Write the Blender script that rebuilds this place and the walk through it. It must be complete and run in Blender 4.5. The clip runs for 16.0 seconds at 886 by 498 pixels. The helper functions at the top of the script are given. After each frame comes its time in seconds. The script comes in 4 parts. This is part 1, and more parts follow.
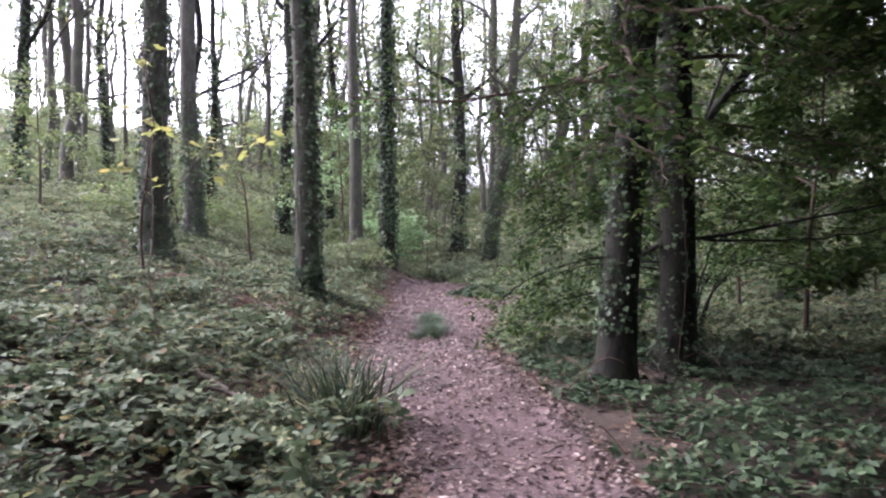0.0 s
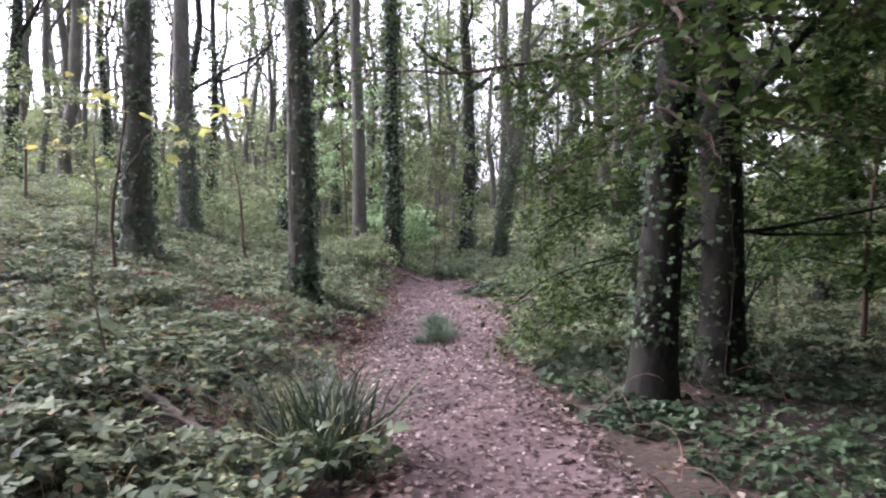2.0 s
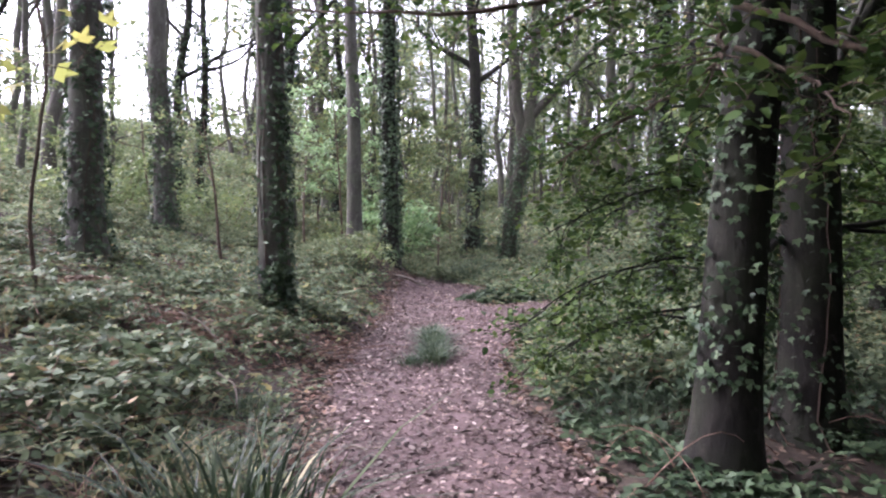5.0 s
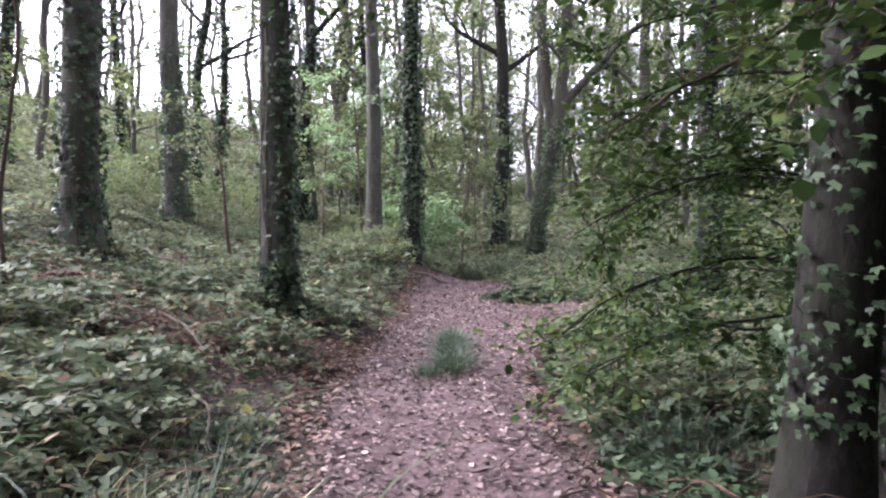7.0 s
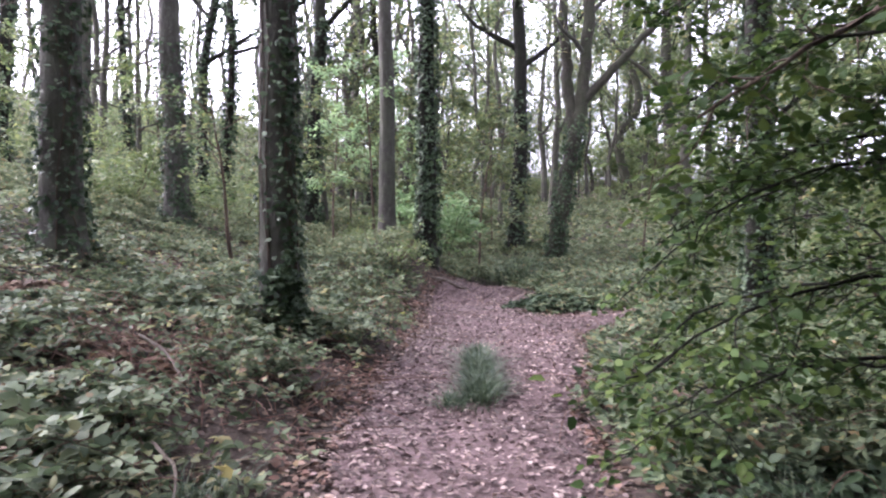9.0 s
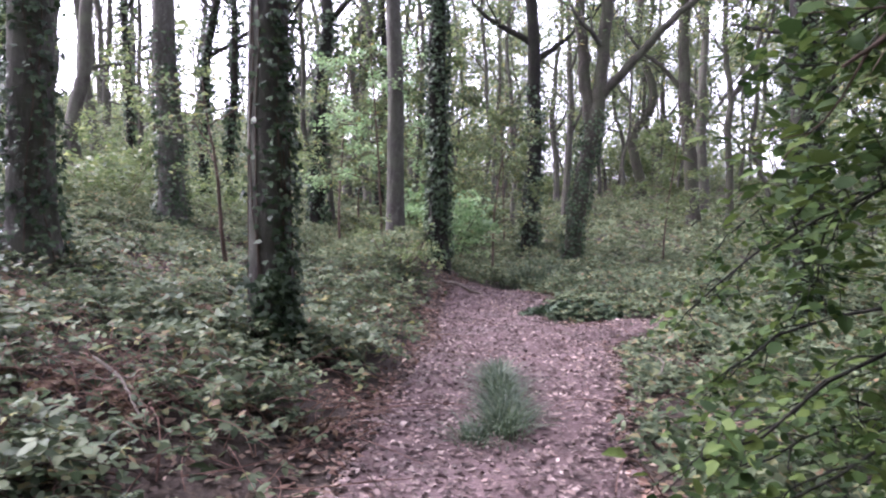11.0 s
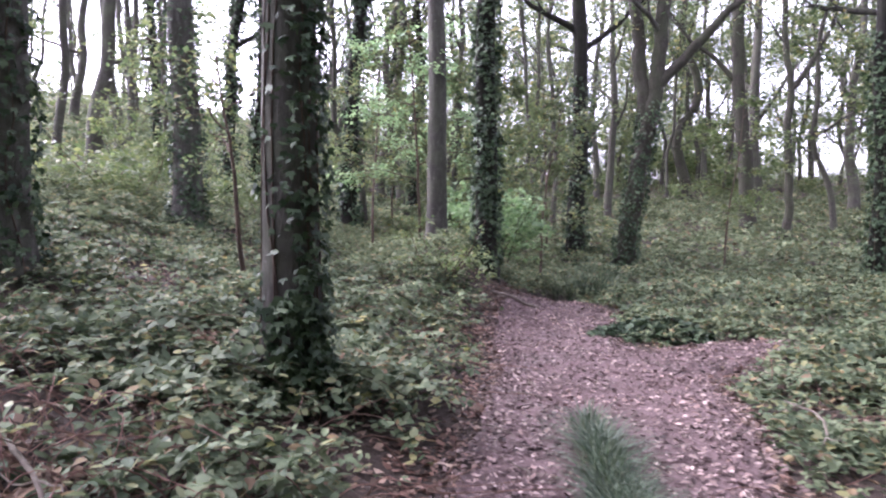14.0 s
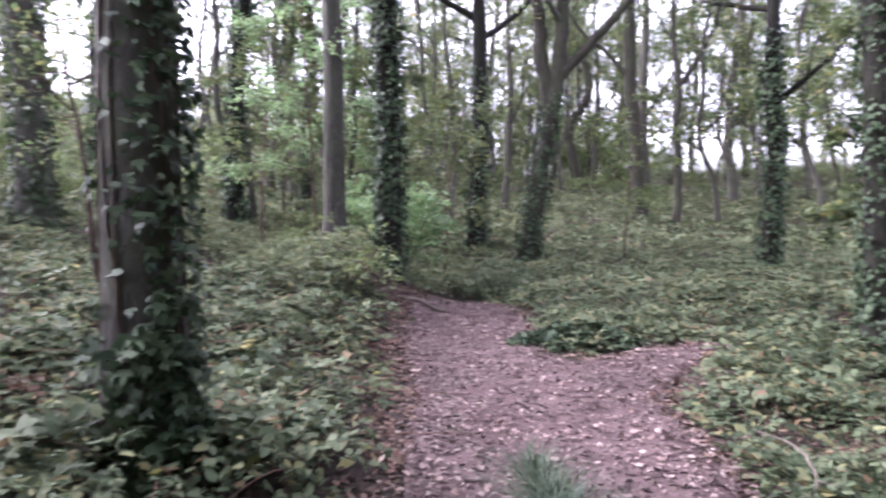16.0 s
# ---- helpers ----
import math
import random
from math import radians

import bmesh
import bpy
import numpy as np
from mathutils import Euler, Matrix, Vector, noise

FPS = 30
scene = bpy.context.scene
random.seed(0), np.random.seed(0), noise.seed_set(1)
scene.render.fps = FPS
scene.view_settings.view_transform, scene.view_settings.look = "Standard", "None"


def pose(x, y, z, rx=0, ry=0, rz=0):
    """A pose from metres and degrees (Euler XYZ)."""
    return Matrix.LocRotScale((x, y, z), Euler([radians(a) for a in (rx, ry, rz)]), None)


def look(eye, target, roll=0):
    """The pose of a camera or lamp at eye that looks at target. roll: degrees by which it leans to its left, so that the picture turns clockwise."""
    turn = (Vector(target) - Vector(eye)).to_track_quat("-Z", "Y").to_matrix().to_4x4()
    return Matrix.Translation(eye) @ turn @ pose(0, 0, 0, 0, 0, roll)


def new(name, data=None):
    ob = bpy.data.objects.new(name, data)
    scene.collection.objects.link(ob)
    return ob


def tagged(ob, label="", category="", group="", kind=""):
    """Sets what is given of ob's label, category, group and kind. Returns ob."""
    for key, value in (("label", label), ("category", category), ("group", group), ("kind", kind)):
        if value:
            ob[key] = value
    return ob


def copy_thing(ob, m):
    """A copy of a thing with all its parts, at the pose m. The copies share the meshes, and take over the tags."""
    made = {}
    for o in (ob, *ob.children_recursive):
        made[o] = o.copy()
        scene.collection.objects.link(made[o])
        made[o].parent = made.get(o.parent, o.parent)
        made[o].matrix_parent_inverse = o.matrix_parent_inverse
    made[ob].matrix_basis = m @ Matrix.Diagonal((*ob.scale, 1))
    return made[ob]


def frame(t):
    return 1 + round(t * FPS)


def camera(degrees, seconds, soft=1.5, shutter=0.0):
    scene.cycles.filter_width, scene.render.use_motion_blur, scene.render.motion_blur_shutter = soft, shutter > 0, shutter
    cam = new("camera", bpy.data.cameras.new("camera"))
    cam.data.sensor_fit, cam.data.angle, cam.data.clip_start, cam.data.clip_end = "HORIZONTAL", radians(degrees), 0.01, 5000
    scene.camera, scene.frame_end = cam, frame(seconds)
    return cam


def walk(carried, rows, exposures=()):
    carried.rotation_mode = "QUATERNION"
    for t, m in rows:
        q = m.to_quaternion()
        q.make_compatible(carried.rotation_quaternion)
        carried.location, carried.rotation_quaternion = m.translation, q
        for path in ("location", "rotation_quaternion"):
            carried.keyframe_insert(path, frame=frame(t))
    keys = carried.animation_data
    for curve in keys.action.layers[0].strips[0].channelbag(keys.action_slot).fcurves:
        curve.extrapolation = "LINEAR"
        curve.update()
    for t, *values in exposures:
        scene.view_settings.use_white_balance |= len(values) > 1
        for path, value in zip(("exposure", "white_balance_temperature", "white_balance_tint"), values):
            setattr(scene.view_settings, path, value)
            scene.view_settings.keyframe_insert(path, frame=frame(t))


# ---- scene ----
# ---- camera and walk ----
cam = camera(66.3, 16.0, soft=2.2, shutter=0.5)
PATH = [
    (0, (0.049, 0.105, 1.383), (0.038, 2.105, 1.368), 0.1),
    (0.5, (0.018, 0.367, 1.388), (0.0, 2.367, 1.368), 0.2),
    (1, (0.067, 0.609, 1.366), (0.04, 2.609, 1.346), 0.1),
    (1.5, (0.115, 0.838, 1.394), (0.082, 2.837, 1.372), 0.2),
    (2, (0.081, 1.069, 1.36), (0.042, 3.069, 1.336), 0.1),
    (2.5, (0.077, 1.371, 1.336), (0.032, 3.37, 1.308), 0.1),
    (3, (0.129, 1.613, 1.336), (0.079, 3.613, 1.311), 0.2),
    (3.5, (0.142, 1.838, 1.327), (0.088, 3.837, 1.303), 0.2),
    (4, (0.15, 2.088, 1.346), (0.092, 4.087, 1.321), 0.2),
    (6.5, (0.22, 3.26, 1.359), (0.116, 5.257, 1.325), 0.5),
    (7, (0.221, 3.44, 1.351), (0.079, 5.435, 1.309), 0.6),
    (7.5, (0.124, 3.694, 1.359), (-0.026, 5.688, 1.315), 0.6),
    (8, (0.113, 3.922, 1.344), (-0.043, 5.916, 1.3), 0.6),
    (8.5, (0.106, 4.136, 1.364), (-0.057, 6.129, 1.323), 0.6),
    (9, (0.021, 4.384, 1.388), (-0.154, 6.376, 1.346), 0.7),
    (11.5, (-0.108, 5.445, 1.393), (-0.332, 7.432, 1.353), 0.7),
    (12, (-0.135, 5.69, 1.393), (-0.396, 7.673, 1.355), 0.7),
    (12.5, (-0.277, 5.96, 1.418), (-0.547, 7.941, 1.376), 0.8),
    (13, (-0.366, 6.218, 1.399), (-0.641, 8.199, 1.359), 0.8),
    (13.5, (-0.424, 6.459, 1.434), (-0.706, 8.439, 1.392), 0.9),
    (14, (-0.574, 6.687, 1.439), (-0.861, 8.666, 1.399), 0.9),
    (14.5, (-0.7, 6.965, 1.475), (-0.989, 8.944, 1.433), 0.9),
    (15, (-0.735, 7.247, 1.477), (-1.011, 9.227, 1.434), 0.8),
    (15.5, (-0.742, 7.438, 1.495), (-0.969, 9.424, 1.447), 0.7),
    (16, (-0.793, 7.657, 1.514), (-0.771, 9.656, 1.457), 0.3),
]
walk(cam, [(t, look(eye, target, roll)) for t, eye, target, roll in PATH], exposures=[(0.0, 3.25, 5850, 33), (9.0, 3.25, 5850, 33), (12.0, 3.25, 5750, 38), (16.0, 3.25, 5750, 38)])

# ---- sky, sun, exposure ----
SUN_UP, SUN_ROUND = 38.0, 75.0          # height of the sun, and degrees from ahead towards the left
world = bpy.data.worlds.new("overcast_sky")
scene.world = world
world.use_nodes = True
wn, wl = world.node_tree.nodes, world.node_tree.links
sky = wn.new("ShaderNodeTexSky")
sky.sky_type = "NISHITA"
sky.sun_disc = False
sky.sun_elevation, sky.sun_rotation = radians(SUN_UP), radians(-SUN_ROUND)
sky.air_density, sky.dust_density = 1.0, 4.0
grey = wn.new("ShaderNodeHueSaturation")
grey.inputs["Saturation"].default_value = 0.18
wl.new(sky.outputs["Color"], grey.inputs["Color"])
wl.new(grey.outputs["Color"], wn["Background"].inputs["Color"])
wn["Background"].inputs["Strength"].default_value = 0.15
sun = new("sun", bpy.data.lights.new("sun", "SUN"))
sun.data.energy, sun.data.angle, sun.data.color = 0.4, radians(30), (1.0, 0.96, 0.90)
sun_from = Vector((-math.sin(radians(SUN_ROUND)) * math.cos(radians(SUN_UP)), math.cos(radians(SUN_ROUND)) * math.cos(radians(SUN_UP)), math.sin(radians(SUN_UP))))
sun.matrix_world = look(sun_from * 60, (0, 0, 0))


# ---- materials ----
class Shade:
    """Small helper to wire a procedural material."""

    def __init__(self, name, rough=0.8, spec=0.3):
        self.mat = bpy.data.materials.new(name)
        self.mat.use_nodes = True
        self.n, self.l = self.mat.node_tree.nodes, self.mat.node_tree.links
        self.b = self.n["Principled BSDF"]
        self.b.inputs["Roughness"].default_value = rough
        self.b.inputs["Specular IOR Level"].default_value = spec
        self.co = self.n.new("ShaderNodeTexCoord").outputs["Object"]

    def stretch(self, sx, sy, sz):
        m = self.n.new("ShaderNodeMapping")
        m.inputs["Scale"].default_value = (sx, sy, sz)
        self.l.new(self.co, m.inputs["Vector"])
        return m.outputs["Vector"]

    def noise(self, scale, detail=4, rough=0.6, co=None, distort=0.0):
        t = self.n.new("ShaderNodeTexNoise")
        t.inputs["Scale"].default_value, t.inputs["Detail"].default_value = scale, detail
        t.inputs["Roughness"].default_value, t.inputs["Distortion"].default_value = rough, distort
        self.l.new(co or self.co, t.inputs["Vector"])
        return t.outputs["Fac"]

    def ramp(self, fac, stops):
        r = self.n.new("ShaderNodeValToRGB")
        while len(r.color_ramp.elements) < len(stops):
            r.color_ramp.elements.new(0.5)
        for e, (p, c) in zip(r.color_ramp.elements, stops):
            e.position, e.color = p, (*c, 1)
        self.l.new(fac, r.inputs["Fac"])
        return r.outputs["Color"]

    def mix(self, fac, a, b, kind="MIX"):
        m = self.n.new("ShaderNodeMix")
        m.data_type, m.blend_type = "RGBA", kind
        for value, slot in ((fac, 0), (a, 6), (b, 7)):
            if hasattr(value, "is_output"):
                self.l.new(value, m.inputs[slot])
            else:
                m.inputs[slot].default_value = value if slot == 0 else (*value, 1)
        return m.outputs[2]

    def colour(self, c):
        self.l.new(c, self.b.inputs["Base Color"])
        return self

    def bump(self, fac, strength=0.5, distance=0.02):
        b = self.n.new("ShaderNodeBump")
        b.inputs["Strength"].default_value, b.inputs["Distance"].default_value = strength, distance
        self.l.new(fac, b.inputs["Height"])
        self.l.new(b.outputs["Normal"], self.b.inputs["Normal"])
        return self


def island(s):
    return s.n.new("ShaderNodeNewGeometry").outputs["Random Per Island"]


def leaf_material(name, stops, rough=0.5, spec=0.4, through_light=0.35, by_object=False):
    """Leaves: colour varied leaf by leaf and over larger patches, some light let through."""
    s = Shade(name, rough, spec)
    c = s.ramp(s.n.new("ShaderNodeObjectInfo").outputs["Random"] if by_object else island(s), stops)
    patch = s.ramp(s.noise(1.3, 3), [(0.3, (0.62, 0.66, 0.62)), (0.7, (1.25, 1.22, 1.15))])
    c = s.mix(1.0, c, patch, "MULTIPLY")
    s.colour(c)
    s.bump(s.noise(90, 2), 0.25, 0.004)
    if through_light:
        tr = s.n.new("ShaderNodeBsdfTranslucent")
        s.l.new(c, tr.inputs["Color"])
        m = s.n.new("ShaderNodeMixShader")
        m.inputs[0].default_value = through_light
        s.l.new(s.b.outputs["BSDF"], m.inputs[1])
        s.l.new(tr.outputs["BSDF"], m.inputs[2])
        s.l.new(m.outputs["Shader"], s.n["Material Output"].inputs["Surface"])
    return s.mat


def bark_material(name, dark, light, moss, moss_at=0.55):
    """Furrowed bark: short broken ridges, lichen spots, mossy and dark stretches."""
    s = Shade(name, 0.92, 0.18)
    ridges = s.noise(26, 8, 0.7, s.stretch(1, 1, 0.28), 1.2)
    plates = s.noise(9, 5, 0.6, s.stretch(1, 1, 0.35), 0.8)
    c = s.ramp(ridges, [(0.3, dark), (0.55, [0.5 * (p + q) for p, q in zip(dark, light)]), (0.72, light)])
    c = s.mix(s.ramp(plates, [(0.42, (0.75, 0.75, 0.75)), (0.58, (0, 0, 0))]), c, dark)
    lichen = [min(1.0, 1.35 * p + 0.02) for p in light]
    c = s.mix(s.ramp(s.noise(17, 3), [(0.62, (0, 0, 0)), (0.72, (0.55, 0.55, 0.55))]), c, lichen)
    c = s.mix(s.ramp(s.noise(2.2, 5), [(moss_at - 0.12, (0, 0, 0)), (moss_at + 0.15, (0.8, 0.8, 0.8))]), c, moss)
    c = s.mix(s.ramp(s.noise(0.8, 2), [(0.3, (0.0, 0.0, 0.0)), (0.7, (0.4, 0.4, 0.4))]), c, dark)
    s.colour(c)
    both = s.mix(0.5, ridges, plates)
    s.bump(both, 1.0, 0.035)
    return s.mat


def soil_material(name, a, b, c, scale=1.0):
    s = Shade(name, 0.95, 0.15)
    big, small = s.noise(1.1 * scale, 5), s.noise(26 * scale, 6, 0.7)
    col = s.ramp(small, [(0.3, a), (0.5, b), (0.72, c)])
    col = s.mix(s.ramp(big, [(0.35, (0, 0, 0)), (0.65, (0.6, 0.6, 0.6))]), col, a)
    s.colour(col)
    s.bump(small, 0.7, 0.03)
    return s.mat


M_BARK = bark_material("grey_bark", (0.040, 0.038, 0.031), (0.135, 0.131, 0.112), (0.072, 0.082, 0.051))
# Near-black: the shade on the twin trunks is put into this bark colour.
M_BARK_SHADED = bark_material("shaded_dark_bark", (0.007, 0.0065, 0.005), (0.034, 0.030, 0.024), (0.022, 0.027, 0.014), 0.54)
M_BARK_FAR = bark_material("far_bark", (0.034, 0.031, 0.026), (0.110, 0.102, 0.084), (0.075, 0.083, 0.052), 0.5)
M_TWIG = bark_material("twig_bark", (0.045, 0.032, 0.024), (0.15, 0.11, 0.08), (0.11, 0.09, 0.06), 0.6)
M_DEADWOOD = bark_material("dead_wood", (0.10, 0.082, 0.066), (0.27, 0.235, 0.195), (0.13, 0.125, 0.085), 0.55)
M_SOIL = soil_material("woodland_soil", (0.026, 0.021, 0.016), (0.062, 0.048, 0.037), (0.115, 0.088, 0.066))
M_PATH = soil_material("trodden_earth", (0.062, 0.043, 0.040), (0.125, 0.088, 0.083), (0.205, 0.150, 0.141), 0.9)
M_BRAMBLE = leaf_material("bramble_leaf", [(0.0, (0.048, 0.073, 0.038)), (0.4, (0.088, 0.121, 0.065)), (0.80, (0.148, 0.180, 0.102)), (0.91, (0.205, 0.205, 0.090)), (0.96, (0.19, 0.135, 0.075)), (1.0, (0.13, 0.085, 0.055))], 0.66, 0.18, 0.28)
# Paler than bramble_leaf: hazy daylight further back is put into the colour.
M_GROWTH_LIT = leaf_material("lit_undergrowth_leaf", [(0.0, (0.066, 0.093, 0.050)), (0.4, (0.118, 0.152, 0.084)), (0.82, (0.186, 0.216, 0.124)), (0.94, (0.24, 0.228, 0.11)), (1.0, (0.18, 0.132, 0.085))], 0.7, 0.15, 0.34)
M_IVY = leaf_material("ivy_leaf", [(0.0, (0.018, 0.036, 0.017)), (0.6, (0.042, 0.072, 0.033)), (1.0, (0.072, 0.105, 0.052))], 0.6, 0.22, 0.15)
M_LEAF = leaf_material("tree_leaf", [(0.0, (0.052, 0.082, 0.036)), (0.5, (0.094, 0.132, 0.055)), (0.9, (0.155, 0.182, 0.075)), (1.0, (0.26, 0.22, 0.07))], 0.5, 0.4, 0.45)
# Darker copy of tree_leaf: shade is put into the colour of hanging foliage.
M_LEAF_SHADED = leaf_material("shaded_leaf", [(0.0, (0.020, 0.041, 0.013)), (0.5, (0.042, 0.076, 0.021)), (1.0, (0.086, 0.124, 0.031))], 0.65, 0.12, 0.32)
M_SHRUB = leaf_material("shrub_leaf", [(0.0, (0.065, 0.105, 0.040)), (0.5, (0.11, 0.155, 0.058)), (1.0, (0.20, 0.225, 0.085))], 0.5, 0.4, 0.45)
M_SAPLING = leaf_material("sapling_leaf", [(0.0, (0.13, 0.23, 0.10)), (1.0, (0.25, 0.36, 0.17))], 0.45, 0.5, 0.45)
M_GRASS = leaf_material("grass_blade", [(0.0, (0.034, 0.062, 0.034)), (0.7, (0.070, 0.108, 0.060)), (1.0, (0.14, 0.165, 0.095))], 0.5, 0.4, 0.25)
M_SEDGE = leaf_material("sedge_blade", [(0.0, (0.014, 0.028, 0.013)), (0.75, (0.036, 0.060, 0.026)), (0.90, (0.08, 0.105, 0.05)), (0.95, (0.30, 0.28, 0.16)), (1.0, (0.42, 0.38, 0.24))], 0.55, 0.28, 0.18, True)
M_STRAW = leaf_material("dry_grass", [(0.0, (0.13, 0.12, 0.055)), (0.5, (0.22, 0.19, 0.10)), (1.0, (0.36, 0.31, 0.19))], 0.75, 0.15, 0.25)
M_YELLOW = leaf_material("autumn_leaf", [(0.0, (0.22, 0.25, 0.07)), (0.7, (0.33, 0.32, 0.10)), (1.0, (0.38, 0.30, 0.09))], 0.5, 0.4, 0.5)
M_BROWN = leaf_material("dead_fern", [(0.0, (0.070, 0.045, 0.030)), (0.7, (0.145, 0.095, 0.062)), (1.0, (0.24, 0.17, 0.115))], 0.85, 0.2, 0.2)
M_LITTER = leaf_material("fallen_leaf", [(0.0, (0.042, 0.028, 0.025)), (0.45, (0.115, 0.080, 0.073)), (0.85, (0.215, 0.158, 0.145)), (1.0, (0.34, 0.27, 0.245))], 0.7, 0.25, 0.1)
M_RUST = leaf_material("rusty_fallen_leaf", [(0.0, (0.050, 0.028, 0.021)), (0.5, (0.135, 0.078, 0.058)), (0.9, (0.235, 0.150, 0.115)), (1.0, (0.36, 0.28, 0.23))], 0.75, 0.2, 0.1)
M_LITTER_PALE = leaf_material("pale_fallen_leaf", [(0.0, (0.16, 0.105, 0.088)), (0.5, (0.28, 0.20, 0.18)), (1.0, (0.46, 0.38, 0.345))], 0.65, 0.3, 0.12)
M_LITTER_DARK = leaf_material("old_fallen_leaf", [(0.0, (0.050, 0.034, 0.026)), (0.6, (0.130, 0.090, 0.067)), (0.93, (0.235, 0.168, 0.127)), (1.0, (0.38, 0.30, 0.24))], 0.8, 0.2, 0.1)


# ---- lie of the land ----
def ripple(x, y, s, seed=0.0):
    """A smooth, uneven field between about -1 and 1 over lengths of s metres."""
    x, y = np.asarray(x) / s + seed, np.asarray(y) / s - 1.7 * seed
    return (np.sin(2.1 * x + 1.3 * np.sin(1.1 * y)) + np.sin(1.9 * y + 1.7 * np.sin(0.9 * x + 1.0)) + np.sin(1.3 * (x + y) + seed)) / 3


def swell(v, soft):
    """Zero below zero, v above, with a soft knee."""
    return soft * np.logaddexp(0, np.asarray(v) / soft)


def land(x, y):
    """Height of the ground: a hollow with the path in it, a bank on one side, rising woodland beyond."""
    x, y = np.asarray(x, float), np.asarray(y, float)
    near = np.exp(-((np.hypot(x, y - 8) / 60) ** 2))
    bank = 0.23 * swell(-x - 1.0, 0.25)
    bank = bank - 0.12 * swell(-x - 30, 6)
    far = 0.15 * swell(y - 27, 2.5) - 0.13 * swell(y - 75, 8)
    rise = 0.05 * swell(x - 14, 3) - 0.05 * swell(x - 60, 10)
    knoll = 0.08 * np.exp(-(((x - 2.2) / 0.9) ** 2 + ((y - 7.0) / 1.6) ** 2))
    back = 0.72 * np.exp(-(((x + 2.1) / 1.0) ** 2 + ((y - 18.2) / 2.2) ** 2))
    slope = 0.018 * (swell(y - 4, 1.0) - swell(y - 18, 1.0))
    return slope + bank + far + rise + knoll + back + near * (0.05 * ripple(x, y, 1.1) + 0.015 * ripple(x, y, 0.3, 3.0))


PATH_LINE = [(-8, 1.6, 0.6), (0, 0.8, 0.57), (3.8, 0.5, 0.56), (5.2, 0.36, 0.63), (7.9, -0.14, 0.73), (9.7, -0.23, 0.77), (11.4, -0.06, 0.9),
             (13.0, 0.02, 0.93), (14.0, -0.14, 0.87), (14.6, -0.42, 0.72), (15.8, -0.38, 0.78), (17.3, -0.30, 0.80), (18.4, -0.22, 0.55), (19.0, -0.1, 0.1), (19.3, -0.1, -3.0)]
PY, PX, PW = (np.array(v) for v in zip(*PATH_LINE))
FORK = [(0.41, 13.4, 0.63), (0.86, 13.86, 0.5), (1.31, 14.3, 0.38), (1.76, 14.76, 0.29), (2.21, 15.1, 0.14)]


def off_path(x, y):
    """Metres outside the trodden path (negative on it)."""
    x, y = np.asarray(x, float), np.asarray(y, float)
    d = np.abs(x - np.interp(y, PY, PX)) - np.interp(y, PY, PW)
    for (ax, ay, aw), (bx, by, bw) in zip(FORK, FORK[1:]):
        s = np.clip(((x - ax) * (bx - ax) + (y - ay) * (by - ay)) / ((bx - ax) ** 2 + (by - ay) ** 2), 0, 1)
        d = np.minimum(d, np.hypot(x - ax - s * (bx - ax), y - ay - s * (by - ay)) - (aw + s * (bw - aw)))
    return d


# ---- building helpers ----
rng = np.random.default_rng(7)


def mesh_of(name, verts, faces, material, smooth=True):
    """verts and faces as arrays (faces all of one size) or lists."""
    me = bpy.data.meshes.new(name)
    me.from_pydata(np.asarray(verts).tolist(), [], np.asarray(faces).tolist() if isinstance(faces, np.ndarray) else faces)
    me.materials.append(material)
    if smooth:
        me.shade_smooth()
    me.update()
    return me


def part(name, data, parent, label="", kind=""):
    ob = new(name, data)
    ob.parent = parent
    return tagged(ob, label, kind=kind)


def thing(name, place, label, category, group="", kind=""):
    ob = new(name)
    ob.location = place
    ob.empty_display_size = 0.1
    return tagged(ob, label, category, group, kind)


def tube(points, radii, sides=8, wobble=0.0, close=True):
    """A tapered limb along points: verts, faces."""
    p = np.asarray(points, float)
    r = np.asarray(radii, float)
    d = np.gradient(p, axis=0)
    d /= np.linalg.norm(d, axis=1)[:, None] + 1e-9
    ref = np.where(np.abs(d[:, 2:3]) > 0.9, [[1.0, 0, 0]], [[0, 0, 1.0]])
    u = np.cross(d, ref)
    u /= np.linalg.norm(u, axis=1)[:, None]
    v = np.cross(d, u)
    a = np.linspace(0, 2 * np.pi, sides, endpoint=False)
    rr = r[:, None] * (1 + wobble * (np.sin(3 * a + 1.0)[None] * 0.5 + np.sin(5 * a[None] + 0.6 * np.arange(len(p))[:, None]) * 0.4 + rng.normal(0, 0.25, (len(p), sides))))
    verts = (p[:, None] + rr[..., None] * (np.cos(a)[None, :, None] * u[:, None] + np.sin(a)[None, :, None] * v[:, None])).reshape(-1, 3)
    i = np.arange(len(p) - 1)[:, None] * sides
    j = np.arange(sides)[None]
    k = (j + 1) % sides
    faces = np.stack([i + j, i + k, i + sides + k, i + sides + j], -1).reshape(-1, 4)
    return verts, faces


def join(pieces):
    """Several (verts, faces) of one face size into one."""
    vs, fs, n = [], [], 0
    for v, f in pieces:
        vs.append(v)
        fs.append(np.asarray(f) + n)
        n += len(v)
    return np.concatenate(vs), np.concatenate(fs)


